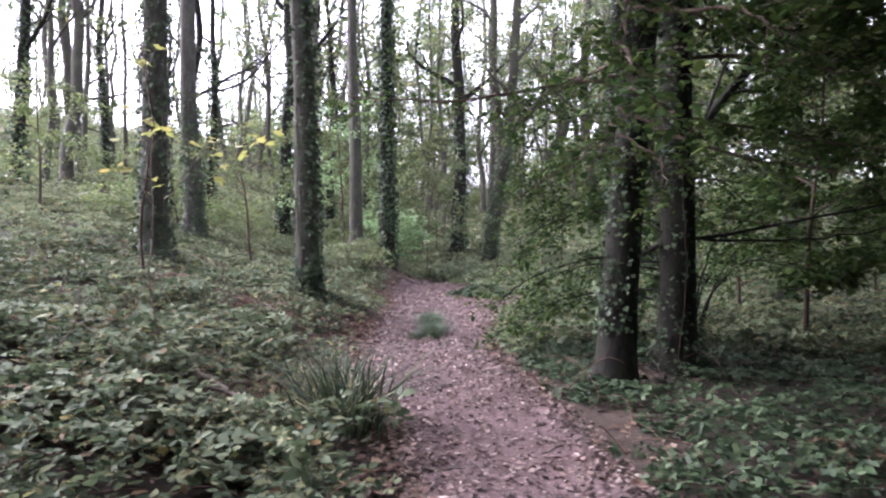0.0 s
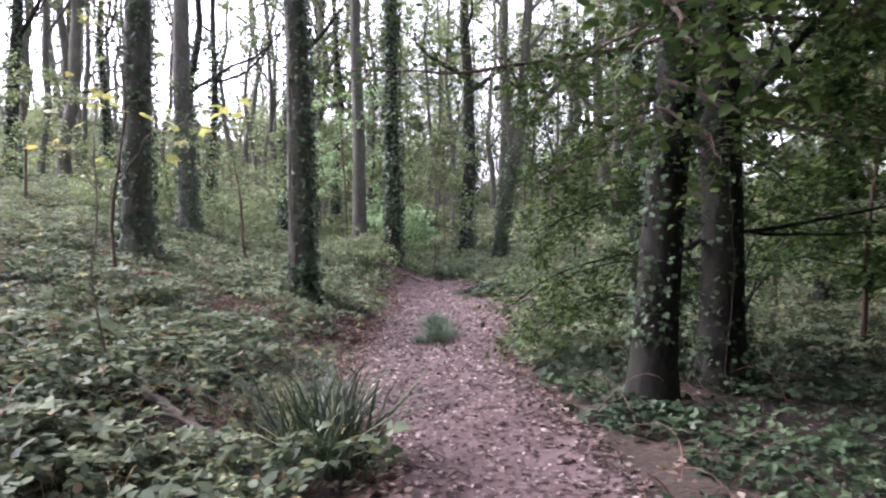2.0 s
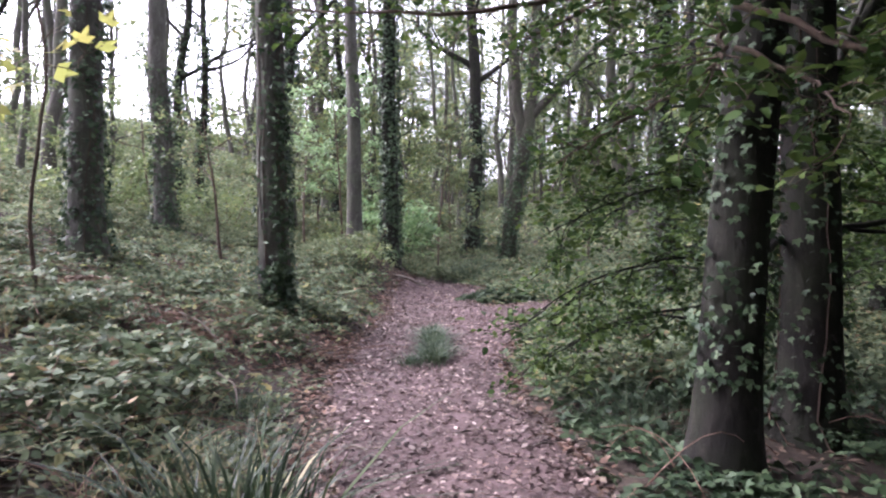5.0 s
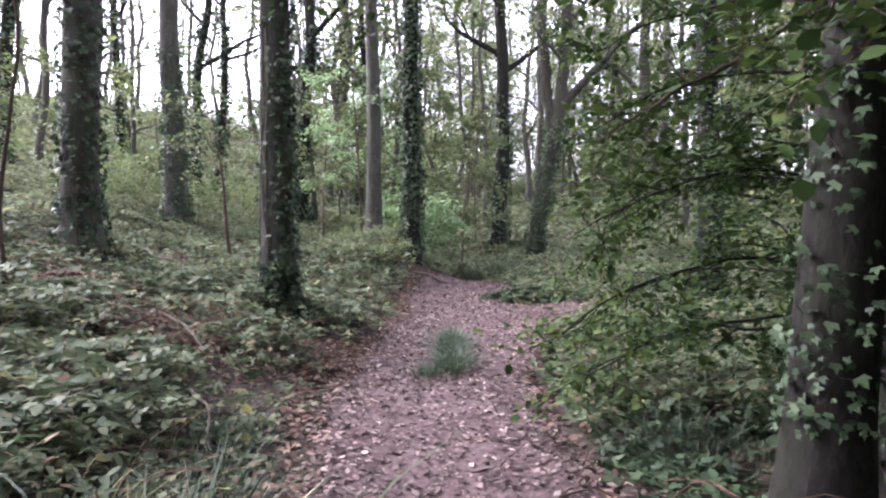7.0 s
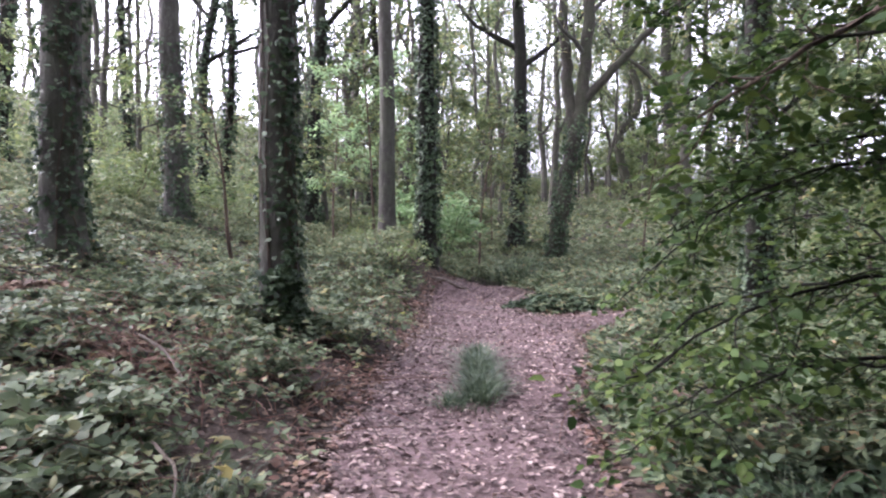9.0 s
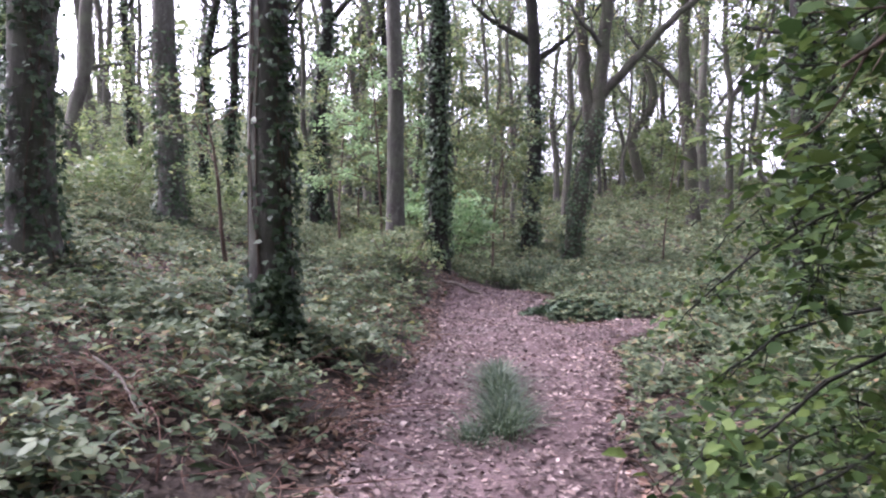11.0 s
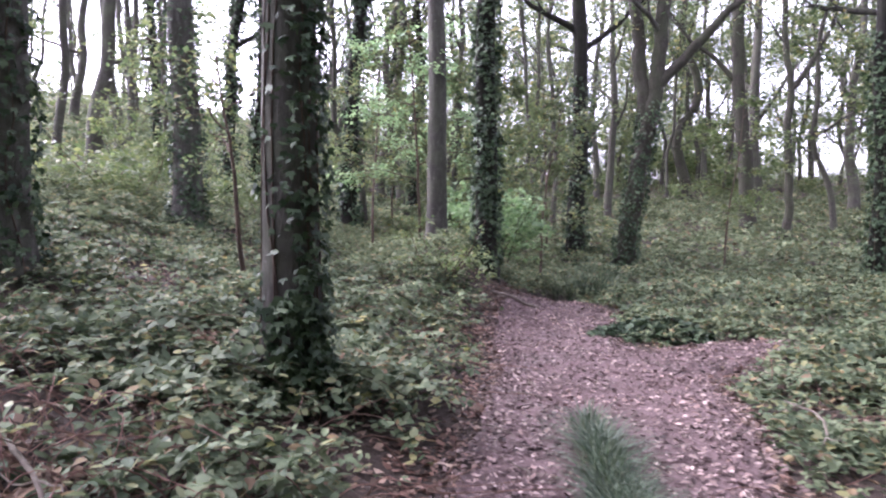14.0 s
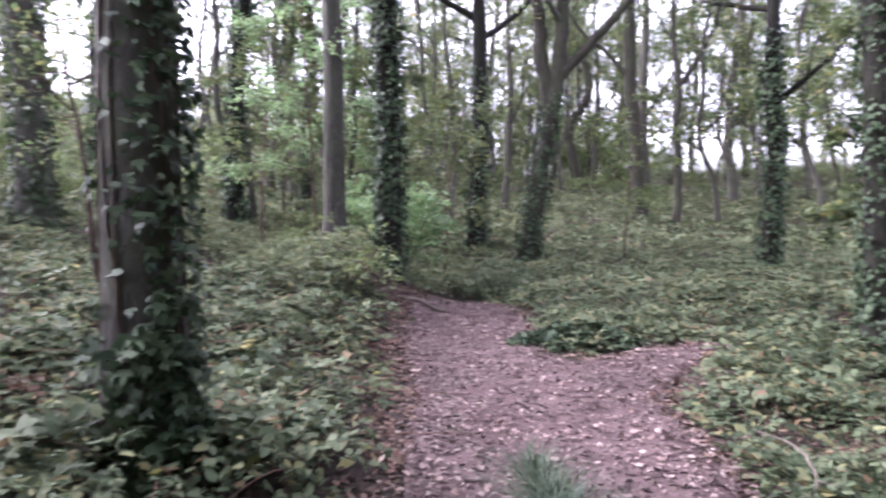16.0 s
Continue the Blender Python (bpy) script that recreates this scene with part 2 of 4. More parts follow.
# leaf outlines: along, across, up; and their faces
OVAL = (np.array([(0, 0, 0), (0.5, 0, -0.03), (1, 0, -0.16), (0.28, 0.30, 0.05), (0.70, 0.24, -0.02), (0.28, -0.30, 0.05), (0.70, -0.24, -0.02)]),
        np.array([(0, 1, 3), (1, 4, 3), (1, 2, 4), (0, 5, 1), (1, 5, 6), (1, 6, 2)]))
LOBED = (np.array([(0, 0, 0), (0.45, 0, 0.0), (1, 0, -0.15), (0.0, 0.36, 0.02), (0.42, 0.24, 0.04), (0.50, 0.52, -0.06), (0.0, -0.36, 0.02), (0.42, -0.24, 0.04), (0.50, -0.52, -0.06)]),
         np.array([(0, 1, 3), (1, 5, 3), (1, 4, 5), (1, 2, 4), (0, 6, 1), (1, 6, 8), (1, 8, 7), (1, 7, 2)]))
BLADE = (np.array([(0, 0, 0), (1, 0, -0.14), (0.30, 0.28, 0.05), (0.68, 0.22, -0.01), (0.30, -0.28, 0.05), (0.68, -0.22, -0.01)]),
         np.array([(0, 3, 2), (0, 1, 3), (0, 4, 5), (0, 5, 1)]))
SIMPLE = (np.array([(0, 0, 0), (0.5, 0.32, 0.06), (1, 0, -0.1), (0.5, -0.32, 0.06)]), np.array([(0, 2, 1), (0, 3, 2)]))


def leaves(centre, normal, size, shape=OVAL, along=None):
    """Many leaves: each at a centre, facing a normal, of a size."""
    c, nrm, size = np.asarray(centre, float), np.asarray(normal, float), np.asarray(size, float)
    n = len(c)
    nrm = nrm / (np.linalg.norm(nrm, axis=1)[:, None] + 1e-9)
    t = rng.normal(0, 1, (n, 3)) if along is None else np.asarray(along, float)
    t = t - (t * nrm).sum(1)[:, None] * nrm
    t /= np.linalg.norm(t, axis=1)[:, None] + 1e-9
    b = np.cross(nrm, t)
    tv, tf = shape
    w = tv * 1.0
    q = w[None] * size[:, None, None]
    q[:, :, 1] *= rng.uniform(0.8, 1.25, n)[:, None]
    q[:, :, 2] *= rng.uniform(-0.6, 2.2, n)[:, None]
    v = c[:, None] + q[..., :1] * t[:, None] + q[..., 1:2] * b[:, None] + q[..., 2:] * nrm[:, None]
    f = tf[None] + (np.arange(n) * len(tv))[:, None, None]
    return v.reshape(-1, 3), f.reshape(-1, 3)


def tilted(n, tilt):
    """Normals about upright."""
    v = rng.normal(0, tilt, (n, 3))
    v[:, 2] = 1
    return v


def wander(start, way, length, steps, jitter, lift=0.0, seed=None):
    """A crooked line from start: way turns a little at each step; lift bends it up (down: minus)."""
    r = rng if seed is None else np.random.default_rng(seed)
    p, d = [np.array(start, float)], np.array(way, float)
    d /= np.linalg.norm(d)
    for _ in range(steps):
        d = d + r.normal(0, jitter, 3) + np.array((0, 0, lift))
        d /= np.linalg.norm(d)
        p.append(p[-1] + d * length / steps)
    return np.array(p)


def along_line(p, s):
    """Point on a polyline at share s of its points."""
    s = np.clip(s, 0, 1) * (len(p) - 1)
    i = min(int(s), len(p) - 2)
    return p[i] + (p[i + 1] - p[i]) * (s - i)


# ---- ground ----
def spread(lo, hi, step, reach, growth=1.22):
    inner = list(np.arange(lo, hi + step, step))
    d, a, b = step, [], []
    x = inner[-1]
    while x < reach:
        d *= growth
        x += d
        b.append(x)
    d, x = step, inner[0]
    while x > -reach:
        d *= growth
        x -= d
        a.append(x)
    return np.array(a[::-1] + inner + b)


gx, gy = spread(-9, 9, 0.16, 1600), spread(-3, 26, 0.16, 1600)
X, Y = np.meshgrid(gx, gy)
Z = land(X, Y)
Z = Z - 0.05 * np.clip(-off_path(X, Y) / 0.15, 0, 1) * (np.abs(X) < 12) * (Y < 19.4) * (Y > -9)
W = len(gx)
i = (np.arange(len(gy) - 1)[:, None] * W + np.arange(W - 1)[None]).ravel()
ground = new("ground", mesh_of("ground", np.stack([X, Y, Z], -1).reshape(-1, 3), np.stack([i, i + 1, i + W + 1, i + W], -1), M_SOIL))
tagged(ground, "dark woodland soil with old leaf litter under the undergrowth", "ground", kind="structure")


def path_top(x, y, lift=0.03):
    """Height of the trodden surface, dished in its middle."""
    s = np.abs(x - np.interp(y, PY, PX)) / np.maximum(np.interp(y, PY, PW), 0.05)
    return land(x, y) + lift - 0.02 * (1 - np.clip(s, 0, 1) ** 2) + 0.012 * ripple(x, y, 0.12, 2.0)


def strip(name, cx, cy, half, nx, ny, lift, label):
    """A trodden strip of ground across a centre line, sunk at its ragged edges."""
    c = np.stack([cx, cy], -1)
    d = np.gradient(c, axis=0)
    side = np.stack([d[:, 1], -d[:, 0]], -1) / np.linalg.norm(d, axis=1)[:, None]
    s = np.linspace(-1.12, 1.12, nx)
    rag = 1 + 0.10 * ripple(cx * 3, cy * 3, 0.5, 1.0)
    p = c[:, None] + (s[None] * (half * rag)[:, None])[..., None] * side[:, None]
    z = land(p[..., 0], p[..., 1]) + lift - 0.07 * np.clip(np.abs(s)[None] - 0.85, 0, 1) / 0.27 + 0.012 * ripple(p[..., 0], p[..., 1], 0.12, 2.0)
    z = z - 0.02 * (1 - s[None] ** 2)
    v = np.concatenate([p, z[..., None]], -1).reshape(-1, 3)
    i = (np.arange(ny - 1)[:, None] * nx + np.arange(nx - 1)[None]).ravel()
    ob = new(name, mesh_of(name, v, np.stack([i, i + 1, i + nx + 1, i + nx], -1), M_PATH))
    return tagged(ob, label, "path", kind="structure")


ys = np.linspace(-8, 19.0, 420)
strip("footpath", np.interp(ys, PY, PX), ys, np.interp(ys, PY, PW), 25, 420, 0.03, "trodden pinkish-brown earth path strewn with fallen leaves")
fx, fy, fw = (np.array(v) for v in zip(*FORK))
fs = np.linspace(0, 4, 90)
strip("footpath_branch", np.interp(fs, range(5), fx), np.interp(fs, range(5), fy), np.interp(fs, range(5), fw), 13, 90, 0.036, "narrow side path of trodden earth between brambles")


# ---- trees ----
def trunk_line(x, y, height, lean, bend, seed, z0=None):
    r = np.random.default_rng(seed)
    z = np.concatenate([[-0.25, 0, 0.12, 0.3, 0.6], np.arange(1.0, height, 0.5)])
    ph = r.uniform(0, 6, 4)
    k = np.clip(z / 3, 0, 1)
    ox = lean[0] * z + bend * k * (np.sin(z * 0.55 + ph[0]) - np.sin(ph[0])) + 0.3 * bend * k * np.sin(z * 1.6 + ph[1])
    oy = lean[1] * z + bend * k * (np.sin(z * 0.5 + ph[2]) - np.sin(ph[2])) + 0.3 * bend * k * np.sin(z * 1.5 + ph[3])
    base = float(land(x, y)) if z0 is None else z0
    return np.stack([ox, oy, z], -1), base


def trunk_radii(p, dia, top=0.35):
    z = p[:, 2]
    h = z[-1]
    r = dia / 2 * (1 - (1 - top) * np.clip(z / h, 0, 1))
    return r * (1 + 0.45 * np.exp(-np.clip(z, 0, None) / 0.22))


def limb(parent, start, way, length, r0, material, twigs=5, jitter=0.16, lift=0.05, sides=6, twig_len=0.45):
    """One bough with its side twigs, as a part; gives back lines to hang leaves on."""
    p = wander(start, way, length, 9, jitter, lift)
    pieces = [tube(p, np.linspace(r0, r0 * 0.25, len(p)), sides, 0.05)]
    lines = [p]
    for k in range(twigs):
        s = rng.uniform(0.25, 1.0)
        q0 = along_line(p, s)
        d = (p[-1] - p[0]) / length * 0.6 + rng.normal(0, 0.55, 3) + np.array((0, 0, 0.15 + lift))
        q = wander(q0, d, length * twig_len * rng.uniform(0.5, 1.1), 5, 0.2, lift)
        pieces.append(tube(q, np.linspace(r0 * 0.38 * (1.2 - s * 0.6), r0 * 0.08, len(q)), 4))
        lines.append(q)
    ob = part("branch", mesh_of("branch", *join(pieces), material), parent)
    return ob, lines


def crown_on(parent, lines, count, size, scatter, material, name="crown", shape=SIMPLE, tilt=0.5, bias=0.35):
    """Leaves in loose clumps about the outer parts of branch lines."""
    pts = []
    per = max(1, count // len(lines))
    for p in lines:
        s = bias + (1 - bias) * rng.uniform(0, 1, max(1, per // 9)) ** 0.7
        for k in s:
            c = along_line(p, k) + rng.normal(0, scatter * 0.6, 3)
            pts.append(c + rng.normal(0, scatter * 0.5, (9, 3)) * (1, 1, 0.45))
    c = np.concatenate(pts)
    v, f = leaves(c, tilted(len(c), tilt), size * rng.uniform(0.6, 1.3, len(c)), shape)
    return part(name, mesh_of(name, v, f, material), parent, kind="stuff")


def ivy_on(parent, p, radii, z0, z1, count, size, facing=None, shape=LOBED):
    """Ivy leaves clinging to a trunk between two heights, thicker on one side, with a few climbing stems."""
    z = z0 + (z1 - z0) * rng.uniform(0, 1, count) ** 1.25
    a = rng.uniform(0, 2 * np.pi, count) if facing is None else facing + rng.normal(0, 0.6, count)
    keep = ripple(a * 0.8 * np.mean(radii) * 4, z, 0.35, float(z1)) + rng.uniform(-0.5, 1.0, count) > -0.15
    z, a = z[keep], a[keep]
    x, y, r = (np.interp(z, p[:, 2], q) for q in (p[:, 0], p[:, 1], radii))
    out = np.stack([np.cos(a), np.sin(a), np.zeros_like(a)], -1)
    n = len(z)
    c = np.stack([x, y, z], -1) + out * (r + rng.uniform(0.01, 0.075, n) * (size / 0.06))[:, None]
    nrm = out + np.array((0, 0, 0.75)) + rng.normal(0, 0.6, (n, 3))
    down = out * 0.5 + np.array((0, 0, -1.0)) + rng.normal(0, 0.5, (n, 3))
    v, f = leaves(c, nrm, size * rng.uniform(0.55, 1.25, n), shape, down)
    ivy = part("ivy", mesh_of("ivy", v, f, M_IVY), parent, "dark green climbing ivy leaves", "stuff")
    stems = []
    for k in range(3 if z0 < 0.5 else 0):
        a0 = rng.uniform(0, 2 * np.pi) if facing is None else facing + rng.normal(0, 0.7)
        zz = np.linspace(max(0.0, z0 - 0.3), z1 * rng.uniform(0.6, 1.0), 16)
        aa = a0 + np.cumsum(rng.normal(0, 0.12, 16))
        rr = np.interp(zz, p[:, 2], radii) + 0.003
        stems.append(tube(np.stack([np.interp(zz, p[:, 2], p[:, 0]) + np.cos(aa) * rr, np.interp(zz, p[:, 2], p[:, 1]) + np.sin(aa) * rr, zz], -1), np.linspace(0.007, 0.003, 16), 5))
    if stems:
        part("ivy_stem", mesh_of("ivy_stem", *join(stems), M_TWIG), parent)
    return ivy


def tree(x, y, dia, height, label, lean=(0, 0), bend=0.08, seed=1, bark=None, sides=18, limbs=7, limb_at=0.45, limb_len=3.2, crown=2400, leaf=0.13,
         ivy=0, ivy_to=4.0, ivy_from=0.1, ivy_size=0.075, facing=None, top=0.35, group="", z0=None, leaf_mat=None):
    """A woodland tree: flared tapered trunk, boughs with twigs, a loose crown, and ivy where it has it."""
    p, base = trunk_line(x, y, height, lean, bend, seed, z0)
    t = thing("tree", (x, y, base), label, "tree", group)
    r = trunk_radii(p, dia, top)
    bark = bark or M_BARK
    part("trunk", mesh_of("trunk", *tube(p, r, sides, 0.03), bark), t)
    lines = [p[-8:]]
    for k in range(limbs):
        s = limb_at + (0.97 - limb_at) * (k + rng.uniform(0, 1)) / limbs
        q0 = along_line(p, s)
        a = k * 2.4 + rng.uniform(-0.6, 0.6)
        ln = limb_len * (1.15 - 0.6 * s) * rng.uniform(0.7, 1.3)
        rr = min(dia * 0.22, np.interp(q0[2], p[:, 2], r) * 0.6)
        lines += limb(t, q0, (math.cos(a), math.sin(a), rng.uniform(0.35, 1.1)), ln, rr, bark)[1]
    if crown:
        crown_on(t, lines, crown, leaf, 0.55, leaf_mat or M_LEAF)
    if ivy:
        ivy_on(t, p, r, ivy_from, ivy_to, ivy, ivy_size, facing)
    return t, p, r


# trees beside the path
oak, oak_p, oak_r = tree(-2.14, 10.86, 0.385, 15, "tall grey oak trunk with ivy climbing one side beside the path", (-0.03, 0.0), 0.04, 3, limbs=6, limb_at=0.55, crown=1500,
                         ivy=1500, ivy_to=5.4, facing=-0.35, ivy_size=0.068)
ivy_on(oak, oak_p, oak_r, 0.3, 5.5, 900, 0.055)
ivy_on(oak, oak_p, oak_r, 0.0, 0.7, 420, 0.08, -1.2)
tree(-4.9, 11.6, 0.46, 15, "thick trunk wrapped in ivy on the bank", (-0.012, 0.0), 0.05, 5, limbs=6, limb_at=0.5, crown=1400, ivy=3000, ivy_to=6.5, ivy_size=0.07)
tree(-6.2, 16.9, 0.46, 15, "straight grey trunk with ivy round its lower part", (-0.01, 0), 0.05, 8, limbs=6, limb_at=0.5, crown=1400, ivy=2000, ivy_to=3.6, ivy_size=0.07)
tree(-2.40, 18.5, 0.36, 15, "slim bare grey-green trunk on the bank", (-0.012, 0), 0.04, 11, limbs=6, limb_at=0.5)
tree(-1.5, 17.9, 0.37, 15, "trunk thickly covered with dark ivy behind the sapling", (0.01, 0), 0.05, 12, limbs=6, limb_at=0.5, bark=M_BARK_SHADED, ivy=5600, ivy_to=7.5, ivy_size=0.075)
tree(0.5, 29.0, 0.60, 17, "straight dark trunk with ivy at its foot", (-0.01, 0), 0.08, 14, limbs=7, limb_at=0.4, bark=M_BARK_SHADED, ivy=1500, ivy_to=6, ivy_size=0.12)

# the dark pair where the walk begins, crowns thickened out of view for shade
r1, r1_p, r1_r = tree(1.59, 6.33, 0.34, 14, "dark shaded trunk standing close to the path", (0.055, 0.0), 0.04, 21, bark=M_BARK_SHADED, limbs=10, limb_at=0.36, crown=15000, leaf=0.235, ivy=1700, ivy_from=0.5, ivy_to=4.6, ivy_size=0.048)
r2, r2_p, r2_r = tree(2.38, 7.0, 0.37, 14, "dark trunk with spreading low limbs, twin of its neighbour", (0.03, 0.02), 0.05, 22, bark=M_BARK_SHADED, limbs=10, limb_at=0.36, crown=15000, leaf=0.235, ivy=1300, ivy_to=4.0, ivy_size=0.048)
# trees added out of view, their dense crowns shading path and verge
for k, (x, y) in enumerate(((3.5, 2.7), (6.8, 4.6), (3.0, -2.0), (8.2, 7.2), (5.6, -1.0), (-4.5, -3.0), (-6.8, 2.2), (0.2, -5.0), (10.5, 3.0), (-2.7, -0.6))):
    tree(x, y, 0.3, 12, "added unseen tree with a dense low crown to cast shade", (0.0, 0.0), 0.08, 60 + k, bark=M_BARK_SHADED, limbs=10, limb_at=0.3, limb_len=4.4, crown=15000 if 2 < x < 7 or k == 9 else 8500, leaf=0.265, leaf_mat=M_LEAF_SHADED, group="shade trees")


M_BARK_FORK = bark_material("mossy_bark", (0.024, 0.021, 0.016), (0.085, 0.077, 0.062), (0.048, 0.057, 0.031), 0.5)


def forked(x, y, dia, label, stems, group=""):
    """A tree whose trunk parts into several crooked stems, each given by places (sideways, away, up) from its foot."""
    t = thing("tree", (x, y, float(land(x, y))), label, "tree", group)
    lines = []
    for k, (pts, r0, r1) in enumerate(stems):
        p = np.array(pts, float)
        s = np.linspace(0, len(p) - 1, len(p) * 5)
        q = np.stack([np.interp(s, range(len(p)), p[:, j]) for j in range(3)], -1)
        for _ in range(3):
            q[1:-1] = (q[:-2] + 2 * q[1:-1] + q[2:]) / 4
        q[1:] += rng.normal(0, 0.02, (len(q) - 1, 3)) * (1, 1, 0.3)
        r = np.linspace(r0, r1, len(q))
        if k == 0:
            r = r * (1 + 0.35 * np.exp(-np.clip(q[:, 2], 0, None) / 0.3))
        part("trunk" if k == 0 else "stem", mesh_of("stem", *tube(q, r, 14, 0.05), M_BARK_FORK), t)
        lines.append(q)
        for j in range(4):
            a = rng.uniform(0, 6.28)
            lines += limb(t, along_line(q, rng.uniform(0.75, 0.98)), (math.cos(a), math.sin(a), 0.8), 2.2, r1 * 0.6, M_BARK, 4)[1]
    crown_on(t, lines[1:], 1800, 0.15, 0.6, M_LEAF)
    return t, lines


fork, fork_lines = forked(1.55, 25.2, 0.6, "leaning tree that forks into three stems, ivy on its foot", [
    ([(0, 0, -0.3), (0.05, 0, 0.6), (0.3, 0, 2.4), (0.65, 0, 4.2), (0.8, 0, 5.2), (0.95, 0, 7.5), (1.2, 0.3, 11)], 0.27, 0.15),
    ([(0.6, 0.05, 4.0), (0.35, 0.1, 5.6), (0.2, 0.1, 7.5), (0.25, 0.2, 11)], 0.2, 0.12),
    ([(0.8, 0, 5.0), (1.7, -0.1, 6.0), (2.7, -0.2, 7.1), (4.0, -0.2, 8.2), (5.2, 0, 10)], 0.15, 0.05)])
ivy_on(fork, fork_lines[0], np.full(len(fork_lines[0]), 0.27), 0.1, 4.6, 2600, 0.085)
forked(8.0, 36.8, 0.7, "grey leaning trunk with a broken side bough on the slope", [
    ([(0, 0, -0.3), (-0.1, 0, 2), (-0.5, 0, 6), (-0.6, 0, 9), (-0.3, 0, 14)], 0.33, 0.2),
    ([(-0.5, 0, 6.2), (-1.3, 0, 7.2), (-2.6, 0, 8.2), (-3.4, 0, 9.4)], 0.12, 0.05)])
forked(9.0, 35.2, 0.3, "thin dark tree parting in two on the slope", [
    ([(0, 0, -0.3), (0.1, 0, 2), (-0.1, 0, 4.5), (0.1, 0, 6), (-0.3, 0, 8), (-0.2, 0, 13)], 0.17, 0.1),
    ([(0, 0, 5.8), (0.7, 0, 6.8), (1.6, 0, 8.5), (1.9, 0, 12)], 0.13, 0.06)])
forked(8.6, 52.0, 0.7, "crooked S-shaped tree on the far slope", [
    ([(0, 0, -0.3), (-0.2, 0, 1.5), (-0.75, 0, 3.2), (-0.7, 0, 4.6), (0.3, 0, 5.6), (0.65, 0, 7.0), (0.2, 0, 8.6), (-0.6, 0, 10), (-0.3, 0, 14)], 0.36, 0.2)])
tree(3.6, 14.2, 0.38, 14, "dark ivy-clad trunk standing past the hanging foliage", (0.005, 0), 0.06, 33, bark=M_BARK_SHADED, limbs=6, limb_at=0.62, ivy=3600, ivy_to=6.5, ivy_size=0.065)
tree(6.6, 13.2, 0.34, 13, "dark trunk standing back in the shade", (0.02, 0), 0.05, 31, bark=M_BARK_SHADED, limbs=6, limb_at=0.3, ivy=900, ivy_to=3)
tree(7.1, 23.6, 0.42, 14, "ivy-speckled trunk at the foot of the slope", (0.01, 0), 0.1, 32, bark=M_BARK_SHADED, limbs=6, limb_at=0.35, ivy=2200, ivy_to=6, ivy_size=0.11)

# trunks that can be told apart further back
BACK = [(-14.0, 22.2, 0.42, 1), (-14.24, 24.2, 0.25, 0), (-15.1, 27.1, 0.51, 0), (-17, 31.9, 0.27, 0), (-16.5, 33, 0.35, 1), (-9.3, 24.9, 0.34, 1), (-8.8, 25.3, 0.26, 1), (-6.0, 25.4, 0.45, 1), (-5.75, 26.2, 0.2, 0), (-6.9, 35.4, 0.34, 1), (-5.7, 33.5, 0.4, 1), (-1.55, 37.2, 0.22, 0), (-1.1, 40.3, 0.22, 0), (-0.1, 36.4, 0.24, 0), (2.6, 47.9, 0.4, 0), (2.6, 40.8, 0.41, 0), (10.3, 55, 0.46, 0), (13.5, 61.6, 0.6, 0), (10.1, 42.9, 0.65, 0), (18.3, 58.2, 0.48, 0), (15, 43.6, 0.57, 0), (23.6, 61, 0.58, 0)]
for k, (x, y, d, ivied) in enumerate(BACK):
    tree(x, y, d, 15 + (k * 7 % 5), "slender grey woodland trunk with sparse crown" if not ivied else "ivy-covered woodland trunk among thinner trees",
         (0.02 * math.sin(k * 2.3), 0), 0.10 + 0.05 * (k % 3), 40 + k, M_BARK_FAR if not ivied else M_BARK_SHADED, 12, 6, 0.3, 3.6, 500 if x < -8 else 2200, 0.17,
         1200 if ivied else 0, 6.5, 0.1, 0.13, group="background trees")

# the wood beyond: a few kinds of thin, crooked trees, copied
kinds = []
for k in range(6):
    kinds.append(tree(-14 + 3 * k, 70 + k, 0.20 + 0.05 * (k % 4), 13 + 1.2 * k, "thin crooked woodland tree with a sparse crown", (0.03 * math.sin(k * 1.9), 0.02), 0.28, 100 + k, M_BARK_FAR, 8, 7, 0.22, 3.4,
                      (500, 2100, 2100)[k % 3], 0.26, group="far trees")[0])
r = np.random.default_rng(5)
made = 0
while made < 175:
    y = r.uniform(28, 110)
    x = r.uniform(-0.95, 0.95) * (y - 4) * 0.95
    if (abs(x - 1) < 2.5 and y < 34) or (abs(x - 8.5) < 1.5 and y < 45) or (y < 52 and abs(x + 0.4 - 0.196 * (y - 6)) < 0.9):
        continue
    k = kinds[(1, 2, 4, 5)[made % 4]] if x > -0.12 * y else kinds[made % 6] if made % 3 == 0 else kinds[3 * (made % 2)]
    s = r.uniform(0.8, 1.25)
    c = copy_thing(k, pose(x, y, float(land(x, y)) - 0.05, 0, 0, r.uniform(0, 360)))
    c.scale = (s, s, s)
    made += 1
for k in range(28):
    y = r.uniform(44, 95)
    x = r.uniform(0.16, 0.78) * y
    s = r.uniform(0.85, 1.25)
    copy_thing(kinds[(1, 2, 4, 5)[k % 4]], pose(x, y, float(land(x, y)) - 0.05, 0, 0, r.uniform(0, 360))).scale = (s, s, s)
for k in range(46):
    a = r.uniform(0, 6.28)
    d = r.uniform(9, 30)
    x, y = d * math.cos(a), 2 + d * math.sin(a)
    if y > 8 and abs(x) < 0.7 * y + 3 or off_path(x, y) < 1.2:
        continue
    copy_thing(kinds[k % 6], pose(x, y, float(land(x, y)) - 0.05, 0, 0, r.uniform(0, 360)))

